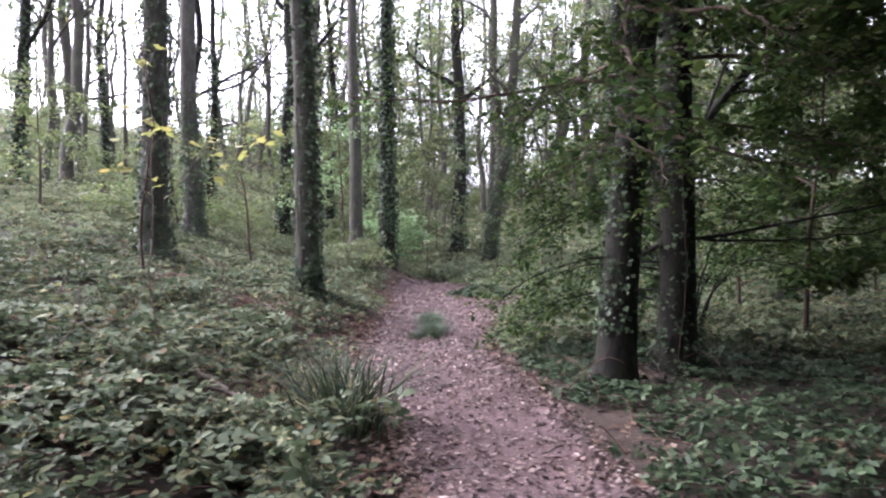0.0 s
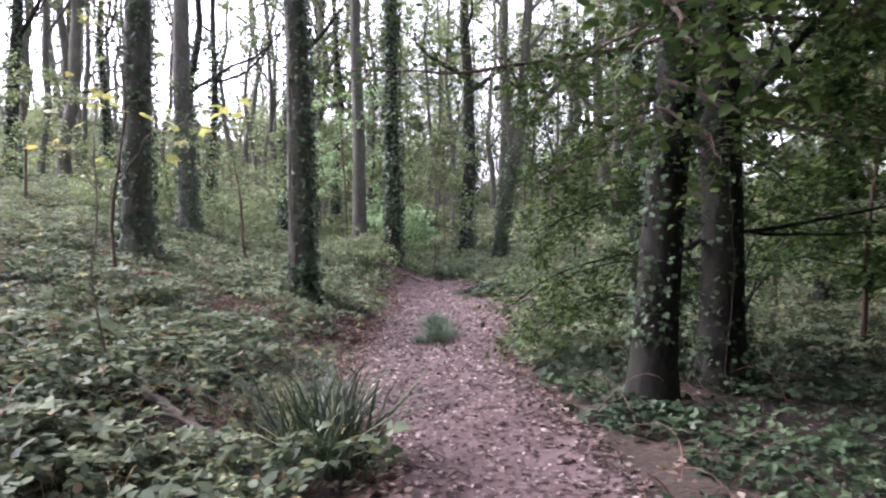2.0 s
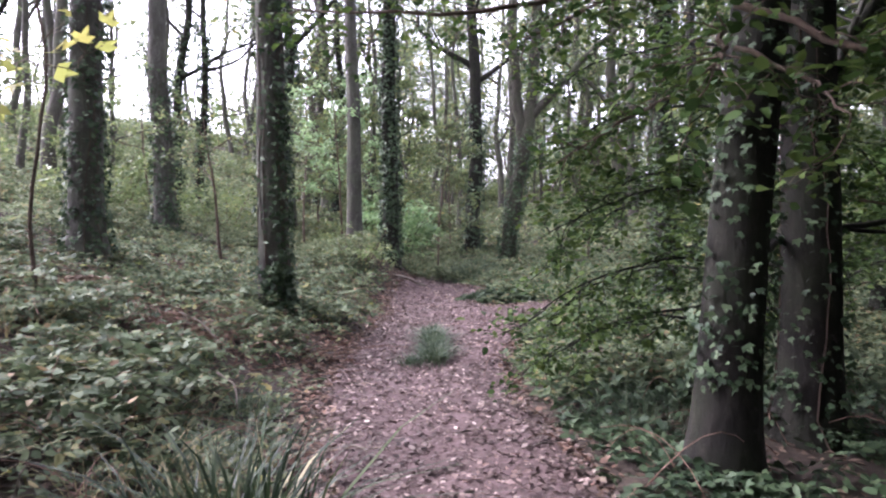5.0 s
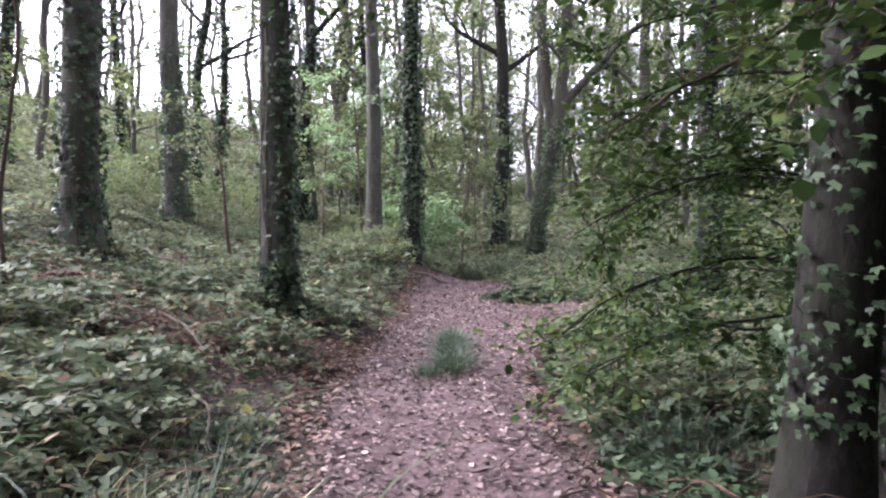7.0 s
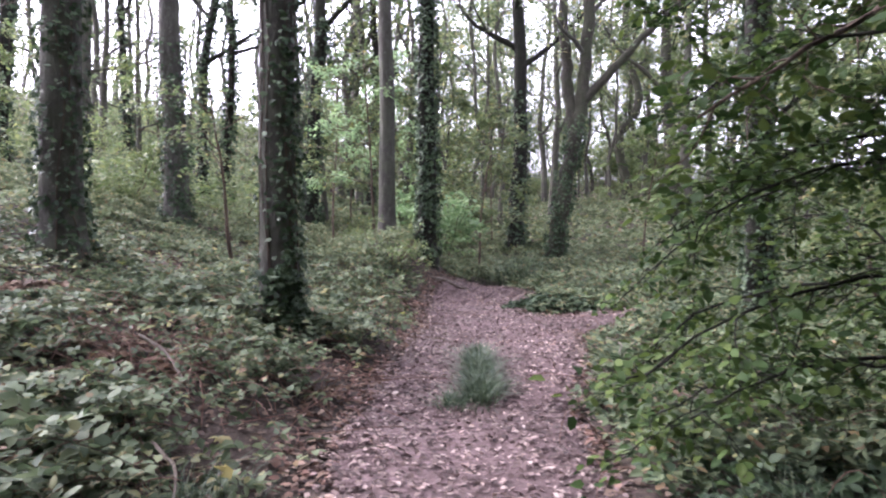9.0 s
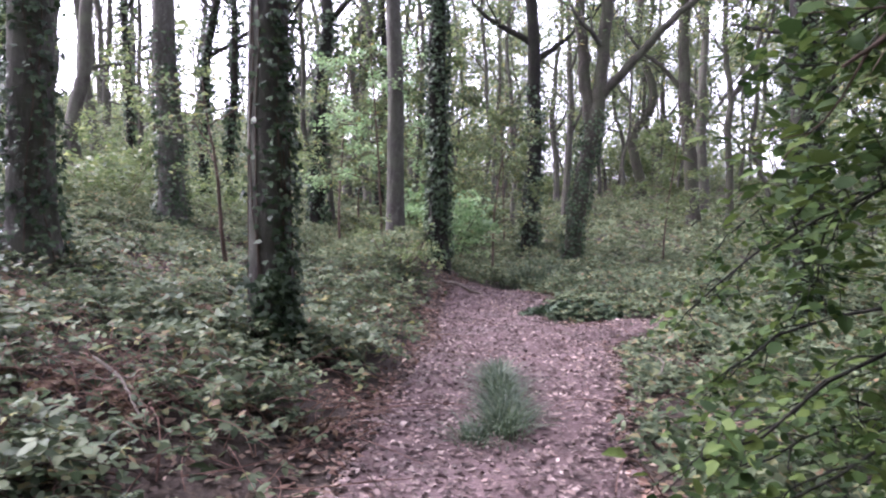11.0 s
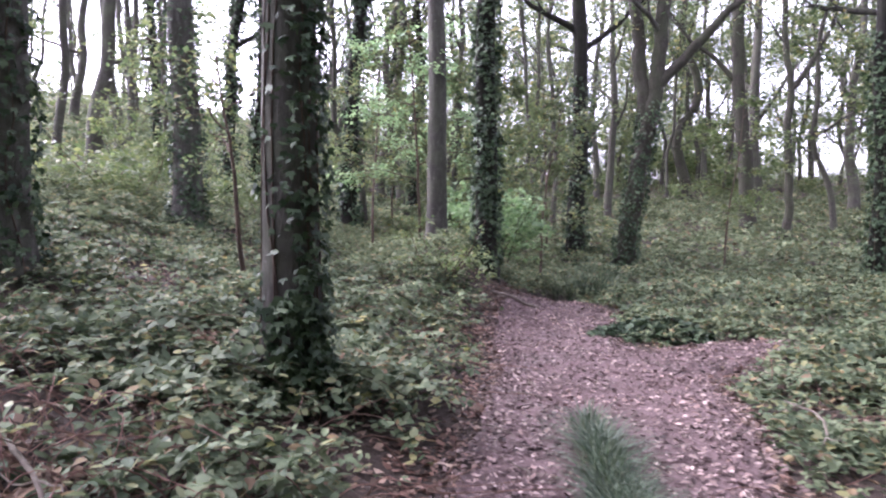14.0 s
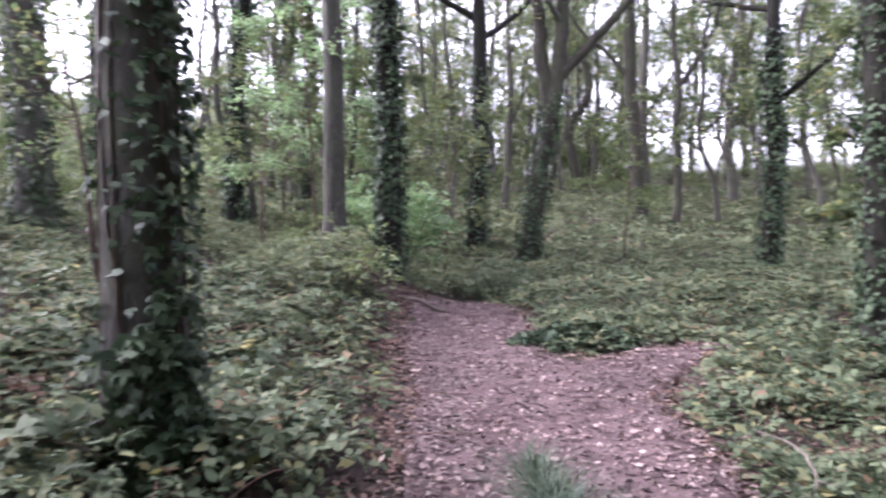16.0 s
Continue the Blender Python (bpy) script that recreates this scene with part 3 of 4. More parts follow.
# ---- shrubs ----
def shrub(x, y, height, width, count, label, material, leaf=0.07, stems=9, shape=OVAL, group="", name="shrub"):
    t = thing(name, (x, y, float(land(x, y))), label, "shrub", group)
    lines = []
    for k in range(stems):
        a = k * 2.4
        p = wander((0.06 * math.cos(a), 0.06 * math.sin(a), -0.05), (0.6 * math.cos(a) * width / height, 0.6 * math.sin(a) * width / height, 1), height * rng.uniform(0.7, 1.1), 8, 0.14, 0.02)
        part("stem", mesh_of("stem", *tube(p, np.linspace(0.012, 0.004, 9), 5), M_TWIG), t)
        lines.append(p)
        for j in range(3):
            lines.append(wander(along_line(p, rng.uniform(0.3, 0.9)), (math.cos(a + j), math.sin(a + j), 0.35), width * 0.4, 5, 0.2, -0.02))
    crown_on(t, lines, count, leaf, width * 0.13, material, "foliage", shape, 0.45, 0.15)
    return t


bushes = [shrub(-20 + 4 * k, 62, 1.6 + 0.3 * k, 1.8 + 0.3 * k, 1100, "loose yellow-green understorey shrub", M_SHRUB, 0.125, 5, SIMPLE, "understorey shrubs") for k in range(4)]
made = 0
while made < 80:
    y = r.uniform(17, 62)
    x = r.uniform(-0.85, 0.85) * (y - 4)
    if (x > -4 and y < 21) or (x > -1.5 and y < 48) or off_path(x, y) < 1.2:
        continue
    s = r.uniform(0.55, 1.15)
    copy_thing(bushes[made % 4], pose(x, y, float(land(x, y)), 0, 0, r.uniform(0, 360))).scale = (s, s, s * r.uniform(0.7, 1.0))
    made += 1
shrub(-1.5, 20.3, 2.4, 1.4, 2100, "fresh pale-green sapling at the bend of the path", M_SAPLING, 0.12, 7, name="sapling")
shrub(-1.9, 16.2, 1.0, 1.0, 700, "small leafy shrub on the bank edge", M_SHRUB, 0.07, 7)
# unseen leafy growth added behind and on the shaded side to block light
rz = np.random.default_rng(31)
for k in range(84):
    a = radians(rz.uniform(62, 238))
    d = rz.uniform(8.5, 17)
    x, y = d * math.sin(a), 2.5 + d * math.cos(a)
    if off_path(x, y) < 1.5 or (y > 4 and x < 0.62 * y + 4.5):
        continue
    s = rz.uniform(2.0, 3.0)
    copy_thing(bushes[k % 4], pose(x, y, float(land(x, y)) - 0.1, 0, 0, rz.uniform(0, 360))).scale = (s * 0.9, s * 0.9, s)

# ---- undergrowth ----
def scatter(n, x0, x1, y0, y1, seed):
    r = np.random.default_rng(seed)
    return r.uniform(x0, x1, n), r.uniform(y0, y1, n), r


def cover(x, y):
    """How thick the undergrowth stands, 0 to 1."""
    d = off_path(x, y) + 0.13 * ripple(x, y, 0.35, 4.0) - 0.13 * (x < np.interp(y, PY, PX))
    c = np.clip((d - 0.06) / 0.3, 0, 1)
    bare = 0.85 * np.exp(-(((x - 2.6) / 1.7) ** 4 + ((y - 4.4) / 2.0) ** 4)) + np.exp(-(((x + 1.15) / 0.4) ** 2 + ((y - 9.0) / 1.0) ** 2))
    bare = bare + np.exp(-(((x + 0.7) / 0.38) ** 2 + ((y - 5.2) / 0.7) ** 2))
    bare = bare + 0.8 * np.exp(-(((x + 1.75) / 0.55) ** 2 + ((y - 5.1) / 0.6) ** 2))
    bare = bare + 0.75 * np.exp(-(((x + 2.35) / 0.75) ** 2 + ((y - 8.9) / 0.7) ** 2))
    bare = np.clip(bare, 0, 1)
    gaps = 0.62 + 0.75 * ripple(x, y, 0.5, 8.0)
    return c * np.clip(gaps, 0.12, 1) * (1 - 0.9 * bare)


def mat_of_leaves(name, label, n, box, seed, size, height, material, shape=OVAL, trefoil=True, tilt=0.4):
    x, y, r = scatter(n, *box, seed)
    keep = r.uniform(0, 1, n) < cover(x, y)
    x, y = x[keep], y[keep]
    d = np.clip(off_path(x, y) / 0.6, 0.25, 1)
    top = height * d * np.clip(0.72 + 0.42 * ripple(x, y, 0.45, 2.0) + 0.5 * ripple(x, y, 1.5, 5.0), 0.12, 2)
    z = land(x, y) + top * r.uniform(0, 1, len(x)) ** 0.45 + 0.02
    c = np.stack([x, y, z], -1)
    nrm = tilted(len(x), tilt)
    s = size * r.uniform(0.55, 1.25, len(x))
    if trefoil:
        a = r.uniform(0, 2 * np.pi, len(x))
        cs, ns, ss, al = [], [], [], []
        for k in (-1.25, 0, 1.25):
            w = np.stack([np.cos(a + k), np.sin(a + k), np.full(len(a), -0.15)], -1)
            cs.append(c + w * (s * 0.12)[:, None])
            ns.append(nrm + rng.normal(0, 0.14, nrm.shape))
            ss.append(s * (1.0 if k == 0 else 0.82))
            al.append(w)
        v, f = leaves(np.concatenate(cs), np.concatenate(ns), np.concatenate(ss), shape, np.concatenate(al))
    else:
        v, f = leaves(c, nrm, s, shape)
    ob = new(name, mesh_of(name, v, f, material))
    return tagged(ob, label, "undergrowth", kind="stuff")


mat_of_leaves("bramble_cover", "low bramble leaves covering the bank beside the path", 66000, (-6.5, 0.2, 1.2, 16.5), 1, 0.074, 0.23, M_BRAMBLE, BLADE)
mat_of_leaves("bramble_cover", "low bramble leaves on the flat side of the path", 32000, (0.0, 6.5, 7.8, 16.5), 2, 0.080, 0.26, M_BRAMBLE, BLADE)
# Ivy instead of brambles; its darker leaves also stand in for shade here.
mat_of_leaves("ivy_cover", "dark ivy leaves carpeting the shaded ground by the twin trunks", 18000, (0.0, 6.5, 1.2, 8.2), 16, 0.070, 0.15, M_IVY, BLADE)
mat_of_leaves("bramble_cover", "dense undergrowth leaves along the woodland hollow", 62000, (-12, 0.3, 16, 30), 3, 0.092, 0.36, M_GROWTH_LIT, SIMPLE)
mat_of_leaves("bramble_cover", "dense bramble leaves at the foot of the slope", 60000, (0.3, 12, 16, 30), 18, 0.096, 0.42, M_BRAMBLE, SIMPLE)
mat_of_leaves("bramble_cover", "dense undergrowth leaves on the outer bank", 26000, (-14, -6.3, 1.2, 18), 4, 0.11, 0.3, M_GROWTH_LIT, SIMPLE)
mat_of_leaves("bramble_cover", "dense undergrowth leaves in the shade", 22000, (6.3, 14, 1.2, 18), 5, 0.11, 0.3, M_BRAMBLE, SIMPLE)
mat_of_leaves("ground_foliage", "green ground foliage on the woodland slopes", 110000, (-45, 45, 29, 75), 6, 0.22, 0.45, M_GROWTH_LIT, SIMPLE, False, 0.5)


mat_of_leaves("bramble_cover", "undergrowth leaves beside the path where the walk begins", 18000, (-14, 13, -9, 1.2), 14, 0.12, 0.22, M_BRAMBLE, SIMPLE)
mat_of_leaves("bramble_cover", "undergrowth leaves on the high bank", 32000, (-34, -13, -2, 30), 8, 0.2, 0.4, M_GROWTH_LIT, SIMPLE)
mat_of_leaves("bramble_cover", "undergrowth leaves in the deep shade of the wood", 26000, (12, 32, -2, 30), 9, 0.2, 0.4, M_BRAMBLE, SIMPLE)
mat_of_leaves("bramble_cover", "bramble leaves spread over the woodland slope", 52000, (-26, 26, 29, 50), 7, 0.22, 0.4, M_GROWTH_LIT, SIMPLE)

# ---- fallen leaves ----
def litter(name, label, n, box, seed, size, material, on_path, shape=SIMPLE, reach=99.0):
    x, y, r = scatter(n, *box, seed)
    d = off_path(x, y)
    if on_path:
        worn = np.exp(-((d + np.interp(y, PY, PW) * 0.75) / 0.3) ** 2)
        keep = (d < 0.12) & (r.uniform(0, 1, n) > 0.55 * worn * (0.6 + 0.5 * ripple(x, y, 0.5)))
    else:
        keep = (d > 0.0) & (d + 0.12 * ripple(x, y, 0.4) + 0.22 * (x > np.interp(y, PY, PX)) < reach) & ((x < 0.9) | (y > 6.6) | (r.uniform(0, 1, n) < 0.35))
    x, y, d = x[keep], y[keep], d[keep]
    z = np.where(d < 0.02, path_top(x, y), land(x, y)) + r.uniform(0.004, 0.016, len(x))
    v, f = leaves(np.stack([x, y, z], -1), tilted(len(x), 0.28), size * r.uniform(0.5, 1.3, len(x)), shape)
    ob = new(name, mesh_of(name, v, f, material))
    return tagged(ob, label, "leaves", kind="stuff")


litter("fallen_leaves", "pale pinkish-brown fallen leaves strewn on the path", 90000, (-1.6, 2.6, -3, 19.5), 11, 0.047, M_LITTER, True)
litter("pale_fallen_leaves", "larger pale leaves scattered over the path", 3600, (-1.6, 2.2, 1.5, 19.5), 13, 0.054, M_LITTER_PALE, True, OVAL)
litter("leaf_litter", "old brown leaf litter on the woodland floor", 52000, (-6.5, 6.5, 1.2, 18), 12, 0.07, M_LITTER_DARK, False)
litter("leaf_litter", "reddish-brown fallen leaves drifted along the edges of the path", 34000, (-2.4, 2.4, 1.5, 19.5), 15, 0.062, M_RUST, False, OVAL, 0.32)

# ---- grass on the path ----
def blades(n, spread_x, spread_y, height, width, lean, seed):
    """Bent grass blades about a root patch: verts and faces."""
    r = np.random.default_rng(seed)
    a = r.uniform(0, 2 * np.pi, n)
    root = np.stack([r.normal(0, spread_x, n), r.normal(0, spread_y, n), np.full(n, -0.03)], -1)
    out = np.stack([np.cos(a), np.sin(a), np.zeros(n)], -1) + np.stack([root[:, 0] / spread_x, root[:, 1] / spread_y, np.zeros(n)], -1) * 0.5
    side = np.stack([-np.sin(a), np.cos(a), np.zeros(n)], -1)
    h = height * r.uniform(0.55, 1.2, n)
    l = lean * r.uniform(0.3, 1.4, n) * h
    vs = []
    for s, w in ((0, 1.0), (0.35, 0.95), (0.7, 0.7), (1.0, 0.08)):
        c = root + out * (l * s ** 1.8)[:, None]
        c[:, 2] += h * (s - 0.35 * np.clip(l / h, 0, 1.2) * s ** 3)
        vs += [c - side * width * w / 2, c + side * width * w / 2]
    v = np.stack(vs, 1)
    f = np.array([(0, 1, 3, 2), (2, 3, 5, 4), (4, 5, 7, 6)])[None] + (np.arange(n) * 8)[:, None, None]
    return v.reshape(-1, 3), f.reshape(-1, 4)


def grass_tuft(x, y, sx, sy, height, n, seed, label, width=0.008, lean=0.85, material=None, name="grass_tuft"):
    t = thing(name, (x, y, float(land(x, y)) + 0.01), label, "grass")
    part("grass_foliage", mesh_of("grass_foliage", *blades(n, sx, sy, height, width, lean, seed), material or M_GRASS, False), t, kind="stuff")
    return t


grass_tuft(-0.14, 10.15, 0.055, 0.24, 0.18, 1900, 1, "thick grass tuft growing in the middle of the path")
grass_tuft(-0.34, 9.65, 0.05, 0.10, 0.13, 280, 2, "short grass sprouting beside the larger tuft")
grass_tuft(-0.20, 10.8, 0.045, 0.22, 0.19, 1000, 3, "grass strip trailing along the crown of the path")
grass_tuft(-0.22, 11.35, 0.04, 0.16, 0.17, 400, 4, "small grass tuft ending the strip of grass")
for k, (x, y, sx, sy, h, n) in enumerate(((1.55, 7.5, 0.25, 0.2, 0.28, 340), (2.0, 8.3, 0.25, 0.25, 0.3, 340), (3.1, 7.9, 0.3, 0.25, 0.3, 320), (1.2, 8.9, 0.15, 0.2, 0.2, 200))):
    grass_tuft(x, y, sx, sy, h, n, 20 + k, "soft green grass in the shade beside the twin trunks", 0.006, 0.8)
for k, (x, y, h) in enumerate(((-1.1, 6.5, 0.34), (-1.35, 7.2, 0.3), (-0.95, 4.7, 0.3), (-1.2, 5.9, 0.36))):
    grass_tuft(x, y, 0.14, 0.14, h, 130, 30 + k, "thin yellowish grass at the path edge", 0.005, 0.9)
for k, (x, y, h, n) in enumerate(((-1.75, 4.2, 0.34, 90), (-2.3, 5.0, 0.40, 90), (-1.45, 5.7, 0.36, 80), (-2.9, 5.9, 0.42, 90), (-1.15, 5.35, 0.40, 90), (-1.9, 6.6, 0.36, 70), (-3.4, 7.6, 0.42, 80), (-2.6, 7.1, 0.34, 70))):
    grass_tuft(x, y, 0.22, 0.22, h, n, 50 + k, "dry straw-coloured grass stalks standing among brambles", 0.005, 1.1, M_STRAW, "dry_grass")
grass_tuft(0.35, 19.7, 0.28, 0.15, 0.75, 200, 40, "tall grass where the path bends away", 0.014, 0.5)


sedge = thing("sedge_clump", (-0.71, 5.15, float(land(-0.71, 5.15)) + 0.01), "dark sedge clump with long arching blades beside the path", "sedge")
sv, sf = blades(260, 0.14, 0.14, 0.60, 0.018, 0.62, 5)
for k in range(260):
    part("blade", mesh_of("blade", sv[8 * k:8 * k + 8], sf[:3], M_SEDGE, False), sedge)

# far shrubs along the crest, copied from the same four
for k in range(110):
    y = r.uniform(50, 100)
    x = r.uniform(-0.9, 0.9) * y
    s = r.uniform(0.8, 1.7)
    copy_thing(bushes[k % 4], pose(x, y, float(land(x, y)) - 0.1, 0, 0, r.uniform(0, 360))).scale = (s, s, s * 0.8)


# tall thicket closing the view between the far trunks
for k in range(48):
    y = r.uniform(50, 92)
    x = r.uniform(-0.3, 0.3) * y
    s = r.uniform(2.2, 3.8)
    copy_thing(bushes[k % 4], pose(x, y, float(land(x, y)) - 0.1, 0, 0, r.uniform(0, 360))).scale = (s * 0.9, s * 0.9, s)


# ---- boughs with flat sprays of leaves ----
def smooth_line(pts, n=14):
    p = np.array(pts, float)
    s = np.linspace(0, len(p) - 1, n)
    q = np.stack([np.interp(s, range(len(p)), p[:, j]) for j in range(3)], -1)
    for _ in range(2):
        q[1:-1] = (q[:-2] + 2 * q[1:-1] + q[2:]) / 4
    return q


def bough(parent, pts, r0, r1, twigs, leaf_count, leaf, material, from_share=0.25, twig_len=0.6, droop=-0.06, wood=None, shape=OVAL, foliage="foliage"):
    """A crooked bough through places in the world, with side twigs that carry flat sprays of leaves."""
    p = smooth_line(pts) - np.array(parent.location)
    p[1:] += np.cumsum(rng.normal(0, 0.016, (len(p) - 1, 3)), 0)
    pieces = [tube(p, np.linspace(r0, r1, len(p)), 7, 0.05)]
    c, al = [], []
    per = max(2, leaf_count // max(twigs, 1))
    for k in range(twigs):
        s = from_share + (1 - from_share) * (k + rng.uniform(0, 1)) / twigs
        d = along_line(p, min(s + 0.08, 1)) - along_line(p, s - 0.08)
        d /= np.linalg.norm(d) + 1e-9
        side = np.cross(d, (0, 0, 1)) * (1 if k % 2 else -1)
        q = wander(along_line(p, s), d * 0.6 + side * rng.uniform(0.2, 1.1) + rng.normal(0, 0.35, 3), twig_len * rng.uniform(0.5, 1.25) * (1.15 - 0.5 * s), 6, 0.22, droop)
        pieces.append(tube(q, np.linspace(r1 * 0.7 + 0.002, 0.0015, len(q)), 4))
        for j in range(2):
            q2 = wander(along_line(q, rng.uniform(0.3, 0.8)), (q[-1] - q[0]) + rng.normal(0, 0.25, 3) * (1, 1, 0.4), twig_len * 0.45, 4, 0.16, droop)
            pieces.append(tube(q2, np.linspace(0.003, 0.001, len(q2)), 3))
            for u in rng.uniform(0.1, 1, per // 4 + 1):
                c.append(along_line(q2, u))
                al.append(q2[-1] - q2[0] + rng.normal(0, 0.25, 3))
        for u in rng.uniform(0.15, 1, per // 2 + 1):
            c.append(along_line(q, u))
            al.append(q[-1] - q[0] + rng.normal(0, 0.35, 3))
    branch = part("branch", mesh_of("branch", *join([(v, f) for v, f in pieces]), wood or M_TWIG), parent)
    if leaf_count:
        c, al = np.array(c), np.array(al)
        c = c + rng.normal(0, 0.05, c.shape)
        v, f = leaves(c, tilted(len(c), 0.5), leaf * rng.uniform(0.55, 1.25, len(c)), shape, al)
        part(foliage, mesh_of(foliage, v, f, material), branch, kind="stuff")
    return branch


N = M_LEAF_SHADED
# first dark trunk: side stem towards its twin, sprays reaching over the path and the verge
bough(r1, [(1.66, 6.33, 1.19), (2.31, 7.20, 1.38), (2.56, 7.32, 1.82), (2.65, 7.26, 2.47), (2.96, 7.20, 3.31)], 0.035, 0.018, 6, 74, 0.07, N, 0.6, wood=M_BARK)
bough(r1, [(2.25, 7.08, 1.36), (3.08, 7.32, 1.52), (4.03, 7.44, 1.78), (5.10, 7.56, 1.86)], 0.026, 0.008, 12, 161, 0.07, N, 0.3, wood=M_BARK_SHADED)
bough(r1, [(2.72, 7.20, 1.44), (3.56, 6.96, 1.43), (4.51, 6.84, 1.58)], 0.016, 0.006, 8, 99, 0.07, N, 0.3, wood=M_BARK_SHADED)
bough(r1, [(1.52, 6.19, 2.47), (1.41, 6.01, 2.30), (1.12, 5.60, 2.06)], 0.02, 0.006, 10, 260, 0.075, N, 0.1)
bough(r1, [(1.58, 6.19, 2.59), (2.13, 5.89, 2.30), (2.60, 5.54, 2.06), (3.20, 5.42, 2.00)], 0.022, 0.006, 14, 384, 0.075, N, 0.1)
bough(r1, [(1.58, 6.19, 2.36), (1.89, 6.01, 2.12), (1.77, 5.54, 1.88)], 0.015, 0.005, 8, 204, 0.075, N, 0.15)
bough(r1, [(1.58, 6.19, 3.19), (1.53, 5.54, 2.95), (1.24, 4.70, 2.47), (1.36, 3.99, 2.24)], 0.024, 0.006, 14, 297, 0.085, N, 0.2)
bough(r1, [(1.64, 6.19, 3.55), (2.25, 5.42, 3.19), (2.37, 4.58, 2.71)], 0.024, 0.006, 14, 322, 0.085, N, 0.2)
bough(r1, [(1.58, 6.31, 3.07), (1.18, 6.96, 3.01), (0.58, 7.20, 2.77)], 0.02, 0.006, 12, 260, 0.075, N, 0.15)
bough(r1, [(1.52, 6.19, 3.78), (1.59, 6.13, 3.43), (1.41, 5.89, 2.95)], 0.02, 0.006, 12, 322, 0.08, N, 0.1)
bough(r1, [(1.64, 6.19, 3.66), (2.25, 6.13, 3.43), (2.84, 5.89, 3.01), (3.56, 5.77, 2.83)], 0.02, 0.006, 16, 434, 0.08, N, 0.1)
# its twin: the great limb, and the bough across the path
bough(r2, [(2.51, 7.18, 2.42), (3.08, 7.92, 2.83), (3.50, 8.09, 3.21), (4.27, 8.15, 4.02), (5.34, 8.15, 4.62)], 0.065, 0.03, 14, 500, 0.085, M_LEAF, 0.35, 0.9, wood=M_BARK_SHADED)
bough(r2, [(3.50, 8.09, 3.21), (3.14, 8.04, 3.78), (2.96, 7.92, 4.38)], 0.03, 0.015, 10, 380, 0.085, M_LEAF, 0.2, 0.8, wood=M_BARK_SHADED)
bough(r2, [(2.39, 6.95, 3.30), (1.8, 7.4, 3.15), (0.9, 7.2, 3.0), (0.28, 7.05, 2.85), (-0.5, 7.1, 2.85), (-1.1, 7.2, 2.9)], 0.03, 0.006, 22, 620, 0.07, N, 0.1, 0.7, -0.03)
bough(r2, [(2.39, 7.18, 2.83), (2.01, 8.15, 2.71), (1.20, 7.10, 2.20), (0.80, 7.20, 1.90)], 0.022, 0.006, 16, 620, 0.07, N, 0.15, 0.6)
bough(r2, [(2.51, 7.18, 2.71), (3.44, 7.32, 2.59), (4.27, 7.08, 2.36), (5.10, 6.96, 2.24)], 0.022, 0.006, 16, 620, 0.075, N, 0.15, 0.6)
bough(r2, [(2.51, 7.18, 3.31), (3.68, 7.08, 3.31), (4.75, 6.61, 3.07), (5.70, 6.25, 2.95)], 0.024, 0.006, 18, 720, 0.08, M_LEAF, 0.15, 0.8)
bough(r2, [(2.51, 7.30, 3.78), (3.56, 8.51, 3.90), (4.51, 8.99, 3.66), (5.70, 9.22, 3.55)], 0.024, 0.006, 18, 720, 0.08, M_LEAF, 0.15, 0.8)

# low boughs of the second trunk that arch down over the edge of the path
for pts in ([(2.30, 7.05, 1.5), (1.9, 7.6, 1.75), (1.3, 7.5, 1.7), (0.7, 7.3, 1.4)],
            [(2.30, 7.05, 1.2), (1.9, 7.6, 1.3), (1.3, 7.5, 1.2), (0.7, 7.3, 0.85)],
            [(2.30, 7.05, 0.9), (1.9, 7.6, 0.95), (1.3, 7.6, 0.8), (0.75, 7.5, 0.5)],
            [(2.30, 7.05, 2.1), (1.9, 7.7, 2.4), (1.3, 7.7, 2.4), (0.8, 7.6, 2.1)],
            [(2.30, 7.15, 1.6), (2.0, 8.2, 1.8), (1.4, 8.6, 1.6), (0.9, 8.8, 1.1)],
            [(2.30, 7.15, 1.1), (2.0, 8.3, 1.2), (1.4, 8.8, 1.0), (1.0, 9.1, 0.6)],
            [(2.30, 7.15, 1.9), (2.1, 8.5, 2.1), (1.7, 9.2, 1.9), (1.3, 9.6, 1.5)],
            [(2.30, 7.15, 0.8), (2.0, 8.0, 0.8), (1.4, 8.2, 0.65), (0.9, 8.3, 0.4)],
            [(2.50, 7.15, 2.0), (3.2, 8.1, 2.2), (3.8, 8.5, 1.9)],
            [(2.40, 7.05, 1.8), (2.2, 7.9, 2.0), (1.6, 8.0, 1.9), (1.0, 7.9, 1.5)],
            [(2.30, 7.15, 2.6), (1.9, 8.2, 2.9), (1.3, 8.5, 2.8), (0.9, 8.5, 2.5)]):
    bough(r2, pts, 0.015, 0.004, 17, 560, 0.062, N, 0.15, 0.55, -0.05, M_BARK_SHADED)
bush2 = thing("hanging_bush", (3.4, 9.4, float(land(3.4, 9.4))), "dark leafy bush in the shade of the twin trunks", "shrub")
for k in range(8):
    a = k * 0.8
    bough(bush2, [(3.4, 9.4, 0.0), (3.4 + 0.3 * math.cos(a), 9.4 + 0.3 * math.sin(a), 0.9), (3.4 + 0.8 * math.cos(a), 9.4 + 0.8 * math.sin(a), 1.6 - 0.3 * (k % 3)),
                  (3.4 + 1.4 * math.cos(a), 9.4 + 1.4 * math.sin(a), 1.5 - 0.4 * (k % 3))], 0.02, 0.005, 14, 380, 0.07, N, 0.25, 0.6, -0.05, M_BARK_SHADED)

